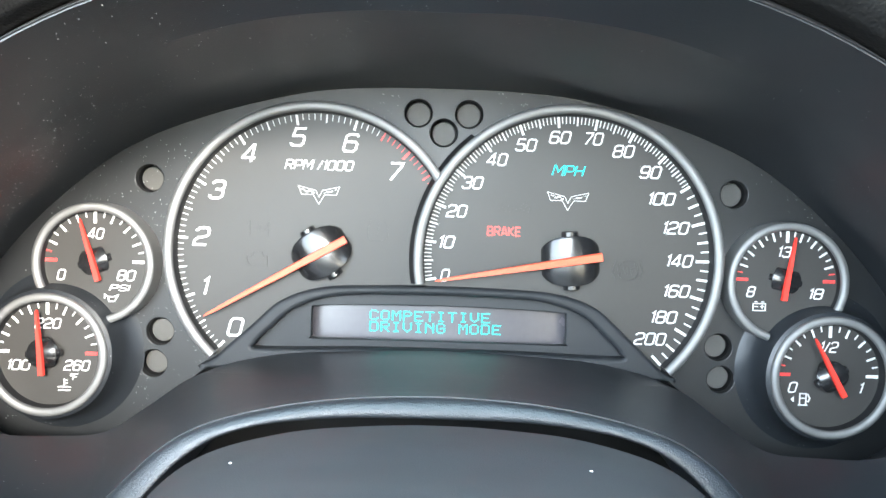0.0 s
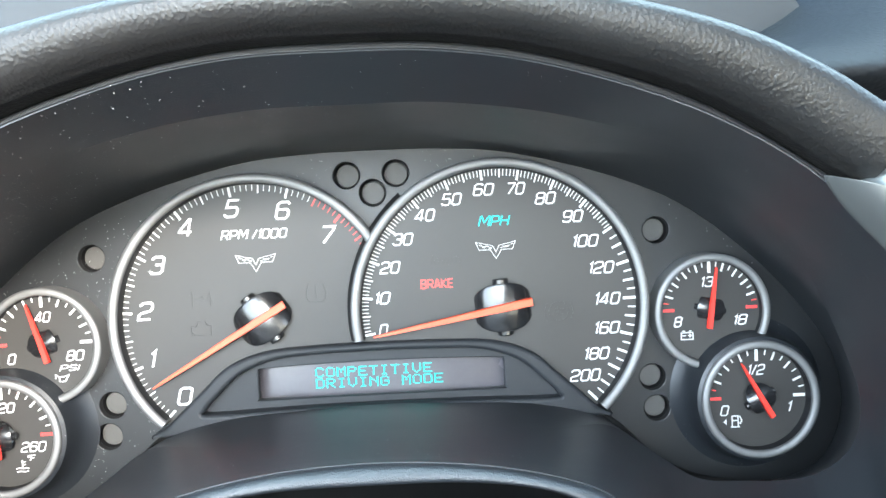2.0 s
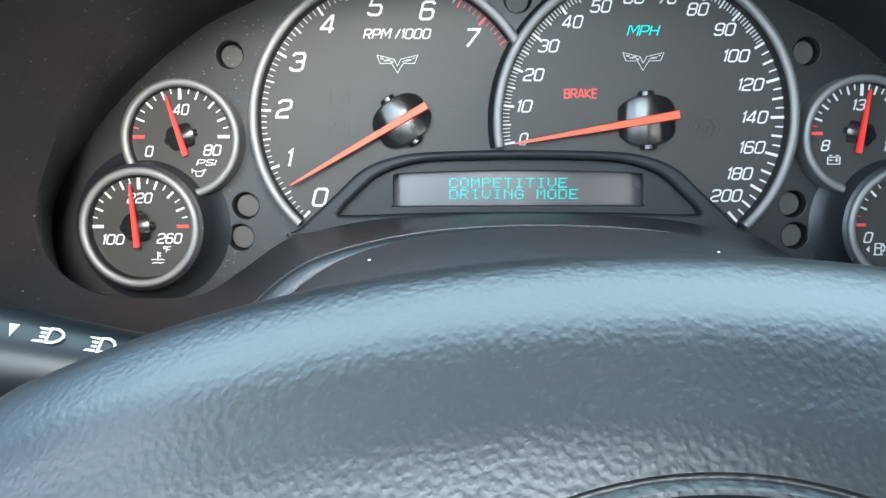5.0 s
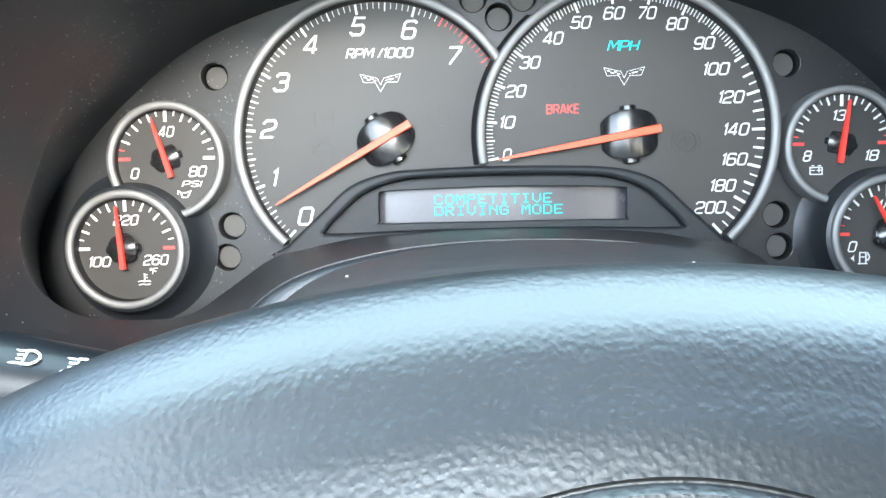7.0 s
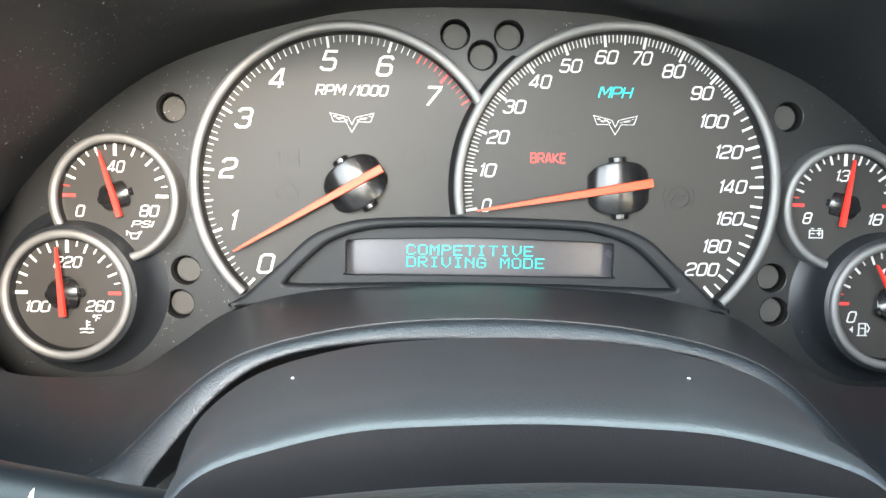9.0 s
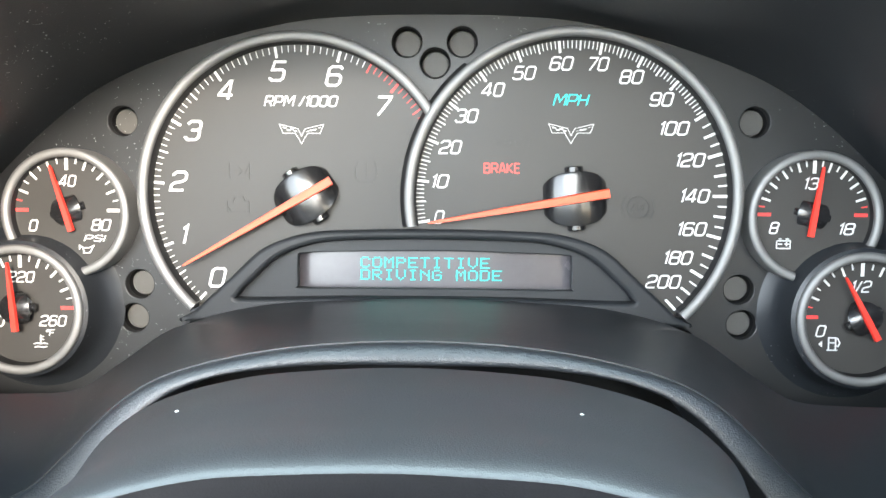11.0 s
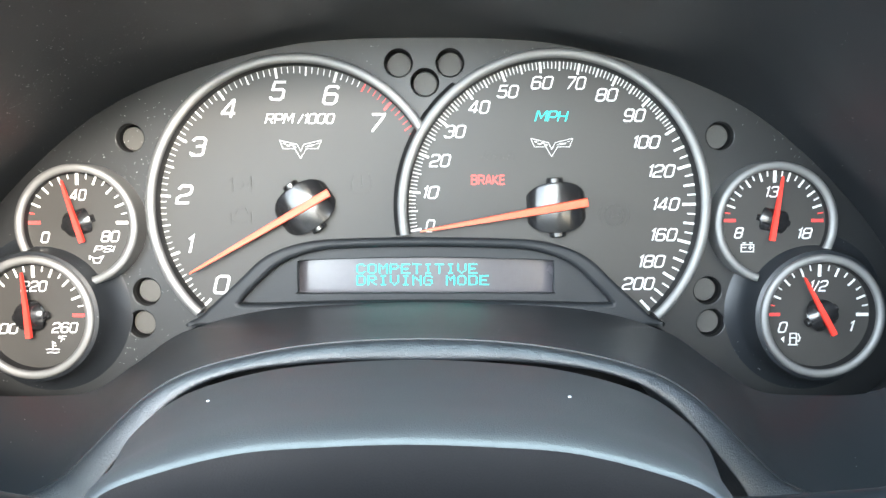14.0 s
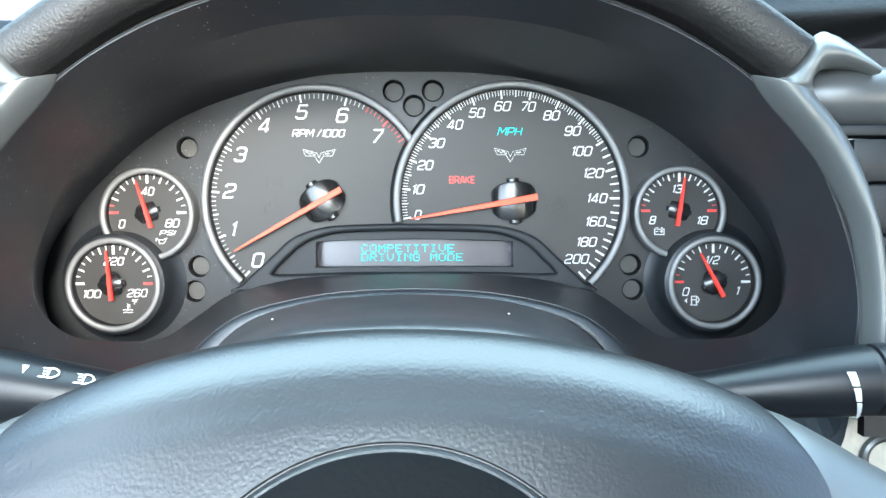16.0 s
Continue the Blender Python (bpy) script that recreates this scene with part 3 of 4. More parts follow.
part("unlit_symbol", strokes([((-0.5, 0.2), (-0.4, 0.3)), ((-0.4, 0.3), (-0.4, -0.3)), ((-0.2, 0), (0.1, 0)), ((0.0, 0.12), (0.12, 0)), ((0.0, -0.12), (0.12, 0)), ((0.42, -0.3), (0.42, 0.3)), ((0.42, 0.3), (0.25, -0.1)), ((0.25, -0.1), (0.5, -0.1))],
                             T[0] - 0.0242, T[1] + 0.0094, FACE, 0.0095, 0.0006), GREY, tach, "unlit shift symbol")
part("unlit_symbol", strokes([((-0.4, -0.3), (-0.4, 0.1)), ((-0.4, 0.1), (-0.2, 0.1)), ((-0.2, 0.1), (-0.1, 0.28)), ((-0.1, 0.28), (0.2, 0.28)), ((0.2, 0.28), (0.3, 0.1)), ((0.3, 0.1), (0.45, 0.1)), ((0.45, 0.1), (0.45, -0.3)), ((0.45, -0.3), (-0.25, -0.3)), ((-0.25, -0.3), (-0.4, -0.15))],
                             T[0] - 0.0250, T[1] - 0.0036, FACE, 0.0100, 0.0006), GREY, tach, "unlit engine symbol")
part("unlit_symbol", strokes([((-0.3, 0.42), (-0.42, 0.15)), ((-0.42, 0.15), (-0.42, -0.2)), ((-0.42, -0.2), (-0.28, -0.4)), ((-0.28, -0.4), (0.28, -0.4)), ((0.28, -0.4), (0.42, -0.2)), ((0.42, -0.2), (0.42, 0.15)), ((0.42, 0.15), (0.3, 0.42)), ((0, 0.32), (0, -0.05)), ((0, -0.18), (0, -0.2))],
                             T[0] + 0.0258, T[1] + 0.0094, FACE, 0.0100, 0.0006), GREY, tach, "unlit tyre pressure symbol")

# speedometer
S = (0.0530, -0.0024)
speedo = thing("speedometer", (S[0], 0.349, S[1]), "round dark speedometer with white numerals, orange needle at zero", "gauge", "dials of the instrument panel")
part("dial", plate(dial_outline(S, 0.0615), FACE - 0.0006, FACE + 0.0018), DIAL, speedo)
marks = []
for i in range(0, 101):
    a = -170.4 - i * (360 - 170.4 - 32.6) / 100.0
    size = (0.0046, 0.0010) if i % 10 == 0 else ((0.0038, 0.0006) if i % 5 == 0 else (0.0030, 0.00034))
    marks.append(("major_tick" if i % 10 == 0 else "minor_tick", a, *size, WHITE))
for i in range(1, 21):
    a = 32.6 - i * (32.6 + 46.3) / 20.0
    size = (0.0056, 0.0011) if i % 4 == 0 else ((0.0046, 0.0009) if i % 2 == 0 else (0.0034, 0.0006))
    marks.append(("major_tick" if i % 4 == 0 else "minor_tick", a, *size, WHITE))
ticks(speedo, *S, 0.0601, FACE - 0.0006, marks)
for s, x, z, w in (("0", -51.0, -7.6, 5.0), ("10", -50.8, 6.4, 8.6), ("20", -46.8, 19.6, 10.3), ("30", -40.6, 31.6, 10.5), ("40", -30.6, 41.6, 10.4), ("50", -18.7, 48.0, 10.5),
                   ("60", -4.6, 51.6, 10.8), ("70", 9.3, 51.4, 10.0), ("80", 22.2, 46.6, 10.8), ("90", 33.8, 38.2, 10.8), ("100", 38.9, 27.2, 13.4), ("120", 45.4, 15.2, 13.2),
                   ("140", 47.6, 1.4, 13.2), ("160", 46.9, -11.4, 13.2), ("180", 42.0, -22.6, 13.2), ("200", 36.6, -32.0, 15.5)):
    part("numeral", print_on(s, S[0] + x / 1000, S[1] + z / 1000 - 0.0003, FACE - 0.0007, 0.0054, w / 1000 * 0.93), WHITE, speedo)
part("unlit_lettering", lettering("km/h", S[0] - 0.0225, S[1] + 0.0215, FACE - 0.0008, 0.0040, 0.0140), GREY, speedo, "unlit unit lettering")
part("unit_lamp", print_on("MPH", S[0] - 0.0006, S[1] + 0.0375, FACE - 0.0007, 0.0045, 0.0143, weight=0.11), TEAL, speedo, "lit teal unit lettering")
part("brake_lamp", print_on("BRAKE", S[0] - 0.0268, S[1] + 0.0113, FACE - 0.0007, 0.0041, 0.0142, shear=0.0), REDGLOW, speedo, "lit red brake warning")
part("wing_emblem", strokes(WINGS, S[0] - 0.0004, S[1] + 0.0253, FACE - 0.0006, 0.0174, 0.0002), WHITE, speedo, "white outlined wing emblem")
# Black arc modelled where the bezel's shadow falls on the tachometer side.
part("collar", lathe(*S, [(0.0644, 0.3392), (0.0650, 0.3405), (0.0664, 0.3446)], 60, 129.0, 190.3), WELL, speedo, "black arc in place of the bezel's shadow")
bezel(speedo, *S, 0.0605, 0.0645, 0.3370, 0.3525, -46.5, 190.5)
well(speedo, *S, 0.0605, 0.0600, 0.3370, FACE - 0.0006, -46.5, 190.5)
needle(speedo, S[0] + 0.0016, S[1] - 0.0002, 0.3385, 189.8, 0.0575, 0.0125, 0.0038, NEEDLE, (0.0136, 0.0104, 0.0088), 184.0)


ring = circle(0, 0, 0.34, 20)
part("unlit_symbol", strokes([(ring[i], ring[(i + 1) % 20]) for i in range(20)] + [((-0.42, 0.3), (-0.52, 0.0)), ((-0.52, 0.0), (-0.42, -0.3)), ((0.42, 0.3), (0.52, 0.0)), ((0.52, 0.0), (0.42, -0.3)),
                              ((-0.2, -0.1), (-0.13, 0.1)), ((-0.13, 0.1), (-0.06, -0.1)), ((-0.02, -0.1), (-0.02, 0.1)), ((-0.02, 0.1), (0.06, 0.05)), ((0.06, -0.05), (-0.02, -0.1)), ((0.2, 0.1), (0.12, 0.04)), ((0.12, 0.04), (0.2, -0.04)), ((0.2, -0.04), (0.12, -0.1))],
                             S[0] + 0.0262, S[1] - 0.0036, FACE - 0.0006, 0.0125, 0.0006), GREY, speedo, "unlit brake symbol")


def small_gauge(name, label, c, ring_c, dial_y, front, needle_angle, hub_turn, pod, span=(0.0, 360.0)):
    g = thing(name, (c[0], 0.349, c[1]), label, "gauge", "dials of the instrument panel")
    part("dial", plate(circle(*c, 0.0232, 72), dial_y, dial_y + 0.002), DIAL, g)
    bezel(g, *ring_c, 0.0222, 0.0256, front, 0.3525, *span, n=96)
    well(g, *ring_c, 0.0222, 0.0219, front, dial_y, *span, n=72)
    if pod:
        part("pod", lathe(*ring_c, [(0.0254, front + 0.002), (0.0270, front + 0.0030), (0.0282, 0.344), (0.0305, 0.3490), (0.0350, 0.3518)], 96), SHROUD, g, "black raised pod round the gauge")
    needle(g, c[0], c[1], front + (0.0 if pod else 0.002), needle_angle, 0.0185, 0.0085, 0.0025, NEEDLE_RED, (0.0066, 0.0060, 0.0052), hub_turn, 0.7)
    return g


def small_ticks(g, c, y, n, per, reds):
    marks = []
    for i in range(n * per + 1):
        a = 180 - i * 180 / (n * per)
        edge = i in (0, n * per, n * per // 2)
        long = i % per == 0
        mat = RED if i in reds else WHITE
        size = (0.0050, 0.0013) if edge else ((0.0038, 0.0008) if long else (0.0023, 0.0005))
        marks.append(("major_tick" if long else "minor_tick", a, *size, mat))
    ticks(g, *c, 0.0209, y, marks)


OIL, VOLT, TEMP, FUEL = (-0.1457, -0.0088), (0.1460, -0.0082), (-0.1630, -0.0472), (0.1637, -0.0472)
Y1, Y2 = FACE, 0.3400
oil = small_gauge("oil_pressure_gauge", "small round oil pressure gauge with red needle near forty", OIL, (-0.1450, -0.0099), Y1, 0.3400, 107.0, 17.0 + 90, False, (-76.0, 212.5))
small_ticks(oil, OIL, Y1, 8, 2, (0, 1))
for s, x, z, w in (("0", -14.0, -6.2, 4.4), ("40", 0.4, 11.6, 7.6), ("80", 13.4, -5.8, 8.6)):
    part("numeral", print_on(s, OIL[0] + x / 1000, OIL[1] + z / 1000, Y1 - 0.0001, 0.0047, w / 1000), WHITE, oil)
part("lettering", print_on("PSI", OIL[0] + 0.0107, OIL[1] - 0.0111, Y1 - 0.0001, 0.0027, 0.0095), WHITE, oil)
part("oil_can_symbol", strokes([((-0.5, 0.2), (-0.25, 0.05)), ((-0.25, 0.05), (-0.2, -0.3)), ((-0.2, -0.3), (0.2, -0.3)), ((0.2, -0.3), (0.5, 0.2)), ((0.5, 0.2), (0.15, 0.05)), ((0.15, 0.05), (-0.25, 0.05)), ((-0.5, 0.2), (-0.5, -0.05))],
                               OIL[0] + 0.0072, OIL[1] - 0.0152, Y1, 0.0058, 0.0004), WHITE, oil)
temp = small_gauge("temperature_gauge", "small round coolant temperature gauge with red needle near two hundred", TEMP, (-0.1616, -0.0474), Y2, 0.3335, 94.5, 95.0, True)
small_ticks(temp, TEMP, Y2, 8, 2, (16,))
for s, x, z, w in (("100", -11.8, -5.6, 10.8), ("220", 0.4, 12.2, 11.6), ("260", 12.6, -5.2, 11.6)):
    part("numeral", print_on(s, TEMP[0] + x / 1000, TEMP[1] + z / 1000, Y2 - 0.0001, 0.0045, w / 1000), WHITE, temp)
part("lettering", print_on("°F", TEMP[0] + 0.0112, TEMP[1] - 0.0100, Y2 - 0.0001, 0.0027, 0.0043), WHITE, temp)
part("coolant_symbol", strokes([((0, 0.5), (0, -0.15)), ((0, 0.4), (0.22, 0.4)), ((0, 0.18), (0.22, 0.18)), ((-0.5, -0.15), (-0.25, -0.1)), ((-0.25, -0.1), (0, -0.15)), ((0, -0.15), (0.25, -0.1)), ((0.25, -0.1), (0.5, -0.15)), ((-0.45, -0.42), (-0.2, -0.37)), ((-0.2, -0.37), (0.2, -0.42)), ((0.2, -0.42), (0.45, -0.37))],
                               TEMP[0] + 0.0072, TEMP[1] - 0.0137, Y2, 0.0052, 0.0004), WHITE, temp)
volt = small_gauge("voltmeter", "small round voltmeter with red needle just past thirteen", VOLT, (0.1459, -0.0092), Y1, 0.3405, 82.0, 78.0, False, (-33.5, 252.5))
small_ticks(volt, VOLT, Y1, 10, 2, (0, 1, 19, 20))
for s, x, z, w in (("8", -14.4, -5.2, 4.4), ("13", -1.0, 12.0, 6.6), ("18", 13.2, -5.4, 7.2)):
    part("numeral", print_on(s, VOLT[0] + x / 1000, VOLT[1] + z / 1000, Y1 - 0.0001, 0.0047, w / 1000), WHITE, volt)
part("battery_symbol", strokes([((-0.5, -0.35), (0.5, -0.35)), ((0.5, -0.35), (0.5, 0.22)), ((0.5, 0.22), (-0.5, 0.22)), ((-0.5, 0.22), (-0.5, -0.35)), ((-0.36, 0.36), (-0.2, 0.36)), ((0.2, 0.36), (0.36, 0.36)), ((-0.36, -0.02), (-0.14, -0.02)), ((0.12, -0.02), (0.36, -0.02)), ((0.24, 0.1), (0.24, -0.14))],
                               VOLT[0] - 0.0106, VOLT[1] - 0.0113, Y1, 0.0052, 0.0004), WHITE, volt)
fuel = small_gauge("fuel_gauge", "small round fuel gauge with red needle below half", FUEL, (0.1632, -0.0472), Y2, 0.3335, 119.0, 119.0, True)
small_ticks(fuel, FUEL, Y2, 8, 2, (0, 1))
for s, x, z, w in (("0", -14.6, -5.4, 4.6), ("1/2", -0.2, 12.0, 8.4), ("1", 14.0, -5.0, 3.0)):
    part("numeral", print_on(s, FUEL[0] + x / 1000, FUEL[1] + z / 1000, Y2 - 0.0001, 0.0047, w / 1000), WHITE, fuel)
part("pump_symbol", strokes([((-0.4, -0.5), (-0.4, 0.5)), ((-0.4, 0.5), (0.15, 0.5)), ((0.15, 0.5), (0.15, -0.5)), ((-0.5, -0.5), (0.25, -0.5)), ((-0.4, 0.1), (0.15, 0.1)), ((0.15, -0.1), (0.35, -0.2)), ((0.35, -0.2), (0.48, 0.1)), ((0.48, 0.1), (0.3, 0.45))],
                            FUEL[0] - 0.0095, FUEL[1] - 0.0104, Y2, 0.0048, 0.00045), WHITE, fuel)
arrow = bmesh.new()
arrow.faces.new([arrow.verts.new((FUEL[0] + a, Y2 - 0.0003, FUEL[1] - 0.0104 + b)) for a, b in ((-0.0154, 0), (-0.0140, 0.0013), (-0.0140, -0.0013))])
part("arrow", thicken(arrow, 0.0002), WHITE, fuel)
from mathutils.bvhtree import BVHTree

# ---- shroud round the instruments ----
RIM = [(0, 0.215, 0.084), (0.030, 0.215, 0.083), (0.062, 0.215, 0.077), (0.101, 0.215, 0.063), (0.133, 0.215, 0.043), (0.156, 0.215, 0.016),
       (0.168, 0.215, -0.008), (0.175, 0.215, -0.032), (0.176, 0.215, -0.056)]
LOW = [(0.172, 0.222, -0.098), (0.150, 0.236, -0.0985), (0.1253, 0.248, -0.0905), (0.1111, 0.250, -0.0842), (0.1022, 0.251, -0.0762), (0.0843, 0.252, -0.0588),
       (0.0668, 0.253, -0.0498), (0.0365, 0.255, -0.0436), (0, 0.257, -0.0418)]
LIP = [(0.170, 0.218, -0.108), (0.146, 0.226, -0.110), (0.118, 0.236, -0.103), (0.1035, 0.240, -0.095), (0.0945, 0.243, -0.081), (0.0775, 0.247, -0.0613),
       (0.0600, 0.249, -0.0518), (0.0330, 0.251, -0.0480), (0, 0.252, -0.0476)]
# the edge of the pocket that holds the dials, deepest beside and below the small gauges
CREASE = [(0, 0.240, 0.0735), (0.030, 0.240, 0.0730), (0.066, 0.243, 0.0680), (0.108, 0.262, 0.0585), (0.130, 0.280, 0.0470), (0.157, 0.295, 0.0248),
          (0.1706, 0.300, 0.0071), (0.182, 0.298, -0.0230), (0.1845, 0.294, -0.0390), (0.1790, 0.291, -0.0560), (0.1673, 0.302, -0.0706), (0.1450, 0.313, -0.0747),
          (0.1270, 0.313, -0.0725), (0.1120, 0.315, -0.0630), (0.0930, 0.318, -0.0505), (0.0680, 0.302, -0.0465), (0.034, 0.298, -0.0440), (0, 0.300, -0.0432)]
BACK = [(0, 0.069), (0.030, 0.0685), (0.060, 0.0655), (0.100, 0.055), (0.135, 0.040), (0.165, 0.017), (0.190, -0.010), (0.205, -0.035), (0.207, -0.060),
        (0.198, -0.0800), (0.178, -0.0890), (0.150, -0.0900), (0.128, -0.0840), (0.112, -0.0700), (0.096, -0.0545), (0.068, -0.0455), (0.034, -0.0430), (0, -0.042)]
ROLL = [(0, 1), (0.2, 0.98), (0.4, 0.92), (0.6, 0.8), (0.75, 0.66), (0.86, 0.5), (0.95, 0.3), (1, 0.1), (1, -0.2)]
FRONT = RIM + LOW


def rolled(out, ahead, f, lower, back_by):
    """The rim turned outwards above, and the brow's roll below."""
    top = [(p[0] + n[0] * out, p[1] + ahead, p[2] + n[1] * out) for p, n in zip(RIM, ROLL)]
    low = [tuple(a + (b - a) * f for a, b in zip(p, q)) for p, q in zip(LOW, LIP)]
    return top + [(x * (1 - back_by * 0.4), y + back_by, z + lower) for x, y, z in low]


back = [(x, 0.3525, z) for x, z in BACK]
mid = [tuple(0.55 * a + 0.45 * b for a, b in zip(p, q)) for p, q in zip(CREASE, back)]
dip = [tuple(f * 0.80 + q * 0.20 for f, q in zip(a, b)) for a, b in zip(FRONT, CREASE)]
dip = [(x, y, z - (0.0004 if i > 13 else 0.0)) for i, (x, y, z) in enumerate(dip)]
lining = [back, mid, CREASE, dip, FRONT]
edging = [FRONT, rolled(0.0001, -0.0001, 0.06, 0.0, -0.0014), rolled(0.0002, -0.0003, 0.234, 0.0, -0.0020), rolled(0.0004, -0.0004, 0.5, 0.0, -0.0018),
          rolled(0.0006, -0.0003, 0.741, 0.0, -0.0011), rolled(0.0007, 0.0002, 0.94, 0.0, 0.0), rolled(0.0008, 0.0008, 1.0, 0.0, 0.0014),
          rolled(0.0008, 0.004, 1.0, 0.0004, 0.0050), rolled(0.0030, 0.006, 1.0, -0.002, 0.050)]


def right_half(loops, steps):
    """Rows of points from the top centre down the right side to the bottom centre."""
    rings = [curve_through(loop, 90, level="both") for loop in loops]
    rows = []
    for a, b, n in zip(rings, rings[1:], steps):
        rows += [a + (b - a) * i / n for i in range(n)]
    return rows + [rings[-1]]


def both_sides(row, a, b):
    """Points a to b of a right half, with their mirror image."""
    r = row[a:b]
    left = r[::-1] * np.array((-1, 1, 1))
    if a == 0:
        return np.vstack([left[:-1], r])
    return np.vstack([r, left[1:]])


shroud = thing("cluster_shroud", (0, 0.215, -0.09), "black moulded plastic shroud arching round the gauges", "dash trim")
rows = right_half(lining, (6, 6, 4, 3))
rows = [np.vstack([r, r[::-1][1:-1] * np.array((-1, 1, 1))]) for r in rows]
lining_rows = rows
bm = thicken(sheet(rows, True), 0.0004)
lining_skin = BVHTree.FromBMesh(bm)
part("lining", bm, SHROUD, shroud, "dusty black curved lining").data.set_sharp_from_angle(angle=radians(9))
rows = smooth_rows([curve_through(loop, 90, level="both") for loop in edging], 64)
part("rim", sheet([both_sides(r, 0, 45) for r in rows]), EDGE, shroud, "thin rounded rim")
part("brow", sheet([both_sides(r, 44, 90) for r in rows]), BROW, shroud, "grained rolled edge over the steering column")

# pale dust that has settled on the left of the lining and of the panel
dust_rng = np.random.default_rng(11)
bm = bmesh.new()
for n in range(1500):
    if n < 1250:
        r, k = dust_rng.uniform(4, 18), 152 + dust_rng.normal(0, 12)
        i, j, u, v = int(r), int(k) % 177, r - int(r), k - int(k)
        p = Vector(lining_rows[i][j] * (1 - u) * (1 - v) + lining_rows[i + 1][j] * u * (1 - v) + lining_rows[i][j + 1] * (1 - u) * v + lining_rows[i + 1][j + 1] * u * v)
        middle = Vector((-0.05, p.y, 0.0))
        p = lining_skin.ray_cast(middle, (p - middle).normalized())[0] or p
    else:
        p = Vector((dust_rng.uniform(-0.165, -0.098), 0.3514, dust_rng.uniform(-0.005, 0.045)))
    size = 0.00006 + 0.00019 * dust_rng.random() ** 3
    bmesh.ops.create_icosphere(bm, subdivisions=1, radius=size, matrix=Matrix.Translation(p))
solo("dust", bm, STAMP, (-0.14, 0.29, 0.0), "pale dust specks on the black shroud", "dust", kind="stuff", smooth=False)

# black slab added for the dark space under the brow
solo("gap_backing", box((-0.30, 0.310, -0.45), (0.30, 0.320, -0.100), 0.002), WELL, (0, 0.315, -0.45), "black slab added to keep the gap behind the steering column dark", "dash trim")

# ---- steering column cover ----
FAR = [(0, -0.0392), (0.020, -0.0400), (0.039, -0.0422), (0.059, -0.0480), (0.072, -0.0570), (0.0785, -0.0670), (0.082, -0.085), (0.083, -0.125)]
NEAR = [(0, -0.0443), (0.016, -0.0448), (0.032, -0.0460), (0.047, -0.0495), (0.060, -0.0545), (0.067, -0.0630), (0.072, -0.080), (0.074, -0.125)]


def section(y, f, drop, grow=0.0):
    pts = [((a[0] * (1 - f) + b[0] * f) * (1 + grow), y, a[1] * (1 - f) + b[1] * f - drop) for a, b in zip(FAR, NEAR)]
    right = curve_through(pts, 40, level="start")
    return np.vstack([(right[::-1] * np.array((-1, 1, 1)))[:-1], right])


column = thing("steering_column", (0, 0.19, -0.12), "dusty black plastic steering column cover", "steering column")
rows = [section(0.232, 0.0, 0.020, -0.10), section(0.2245, 0.0, 0.007, -0.03), section(0.2195, 0.0, 0.0015), section(0.215, 0.0, 0.0), section(0.200, 0.28, 0.0012), section(0.186, 0.55, 0.0008),
        section(0.178, 0.70, -0.0006), section(0.172, 0.82, -0.0012), section(0.1675, 0.92, -0.0012), section(0.1645, 0.98, -0.0007), section(0.1634, 1.0, -0.0002), section(0.1630, 1.0, 0.0003, -0.002)]
part("cover", sheet(rows), COLUMN, column)
rows = [section(0.1630, 1.0, 0.0003, -0.002), section(0.1632, 1.0, 0.0012, -0.004), section(0.1638, 1.0, 0.005, -0.008), section(0.167, 1.0, 0.02, -0.01), section(0.172, 1.0, 0.05, -0.02)]
part("end_face", sheet(rows), COLUMN, column, "smooth dark end face")
for x, y, z in ((-0.0505, 0.2040, -0.0470), (0.0374, 0.1985, -0.0446)):
    bm = bmesh.new()
    bmesh.ops.create_icosphere(bm, subdivisions=2, radius=0.00045, matrix=Matrix.Translation((x, y, z)) @ Matrix.Diagonal((1, 0.6, 0.5, 1)))
    part("dust_fleck", bm, WHITE, column, "pale dust fleck")

# ---- steering wheel hub and spokes ----
PROFILE = np.array([(0.146, -0.100), (0.142, -0.075), (0.135, -0.055), (0.124, -0.0415), (0.110, -0.0360), (0.0985, -0.0410), (0.0915, -0.0500), (0.0865, -0.0580), (0.0775, -0.0760), (0.068, -0.100), (0.060, -0.130), (0.055, -0.170)])
fine_profile = curve_through(PROFILE, 330)
crest = int(np.argmax(fine_profile[:, 1]))
ECX, ECZ, ER = 0.0, -0.1147, 0.056


def sag(x):
    return 2.0 * x * x + 36.0 * x ** 4


def hub_y(x, z):
    front = fine_profile[crest:]
    return float(np.interp(-(z + sag(x)), -front[:, 1], front[:, 0])) + 0.5 * x * x


wheel = thing("steering_wheel", (0, 0.1, -0.17), "black grained leather steering wheel hub with silver spokes", "steering wheel")
bm, grid = bmesh.new(), []
across = np.concatenate([[-1.025, -1.015], np.linspace(-1, 1, 200), [1.015, 1.025]])
for i, (py, pz) in enumerate(fine_profile):
    wide = 0.0912 + 0.95 * max(0.0, 0.110 - py)
    row = []
    for u in across:
        x = u * wide
        cx = max(-wide, min(wide, x))
        y, z = py + 0.5 * cx * cx, pz - sag(cx)
        over = abs(u) - 1
        if over > 0:
            y, z = y + (0.002 if over < 0.02 else 0.012), z - (0.0004 if over < 0.02 else 0.002)
        row.append((bm.verts.new((x, y, z)), i > crest and math.hypot(x - ECX, z - ECZ) < ER + 0.003))
    grid.append(row)
for a, b in zip(grid, grid[1:]):
    for k in range(len(a) - 1):
        corner = (a[k], a[k + 1], b[k + 1], b[k])
        if not all(c[1] for c in corner):
            bm.faces.new([c[0] for c in corner])
rings = []
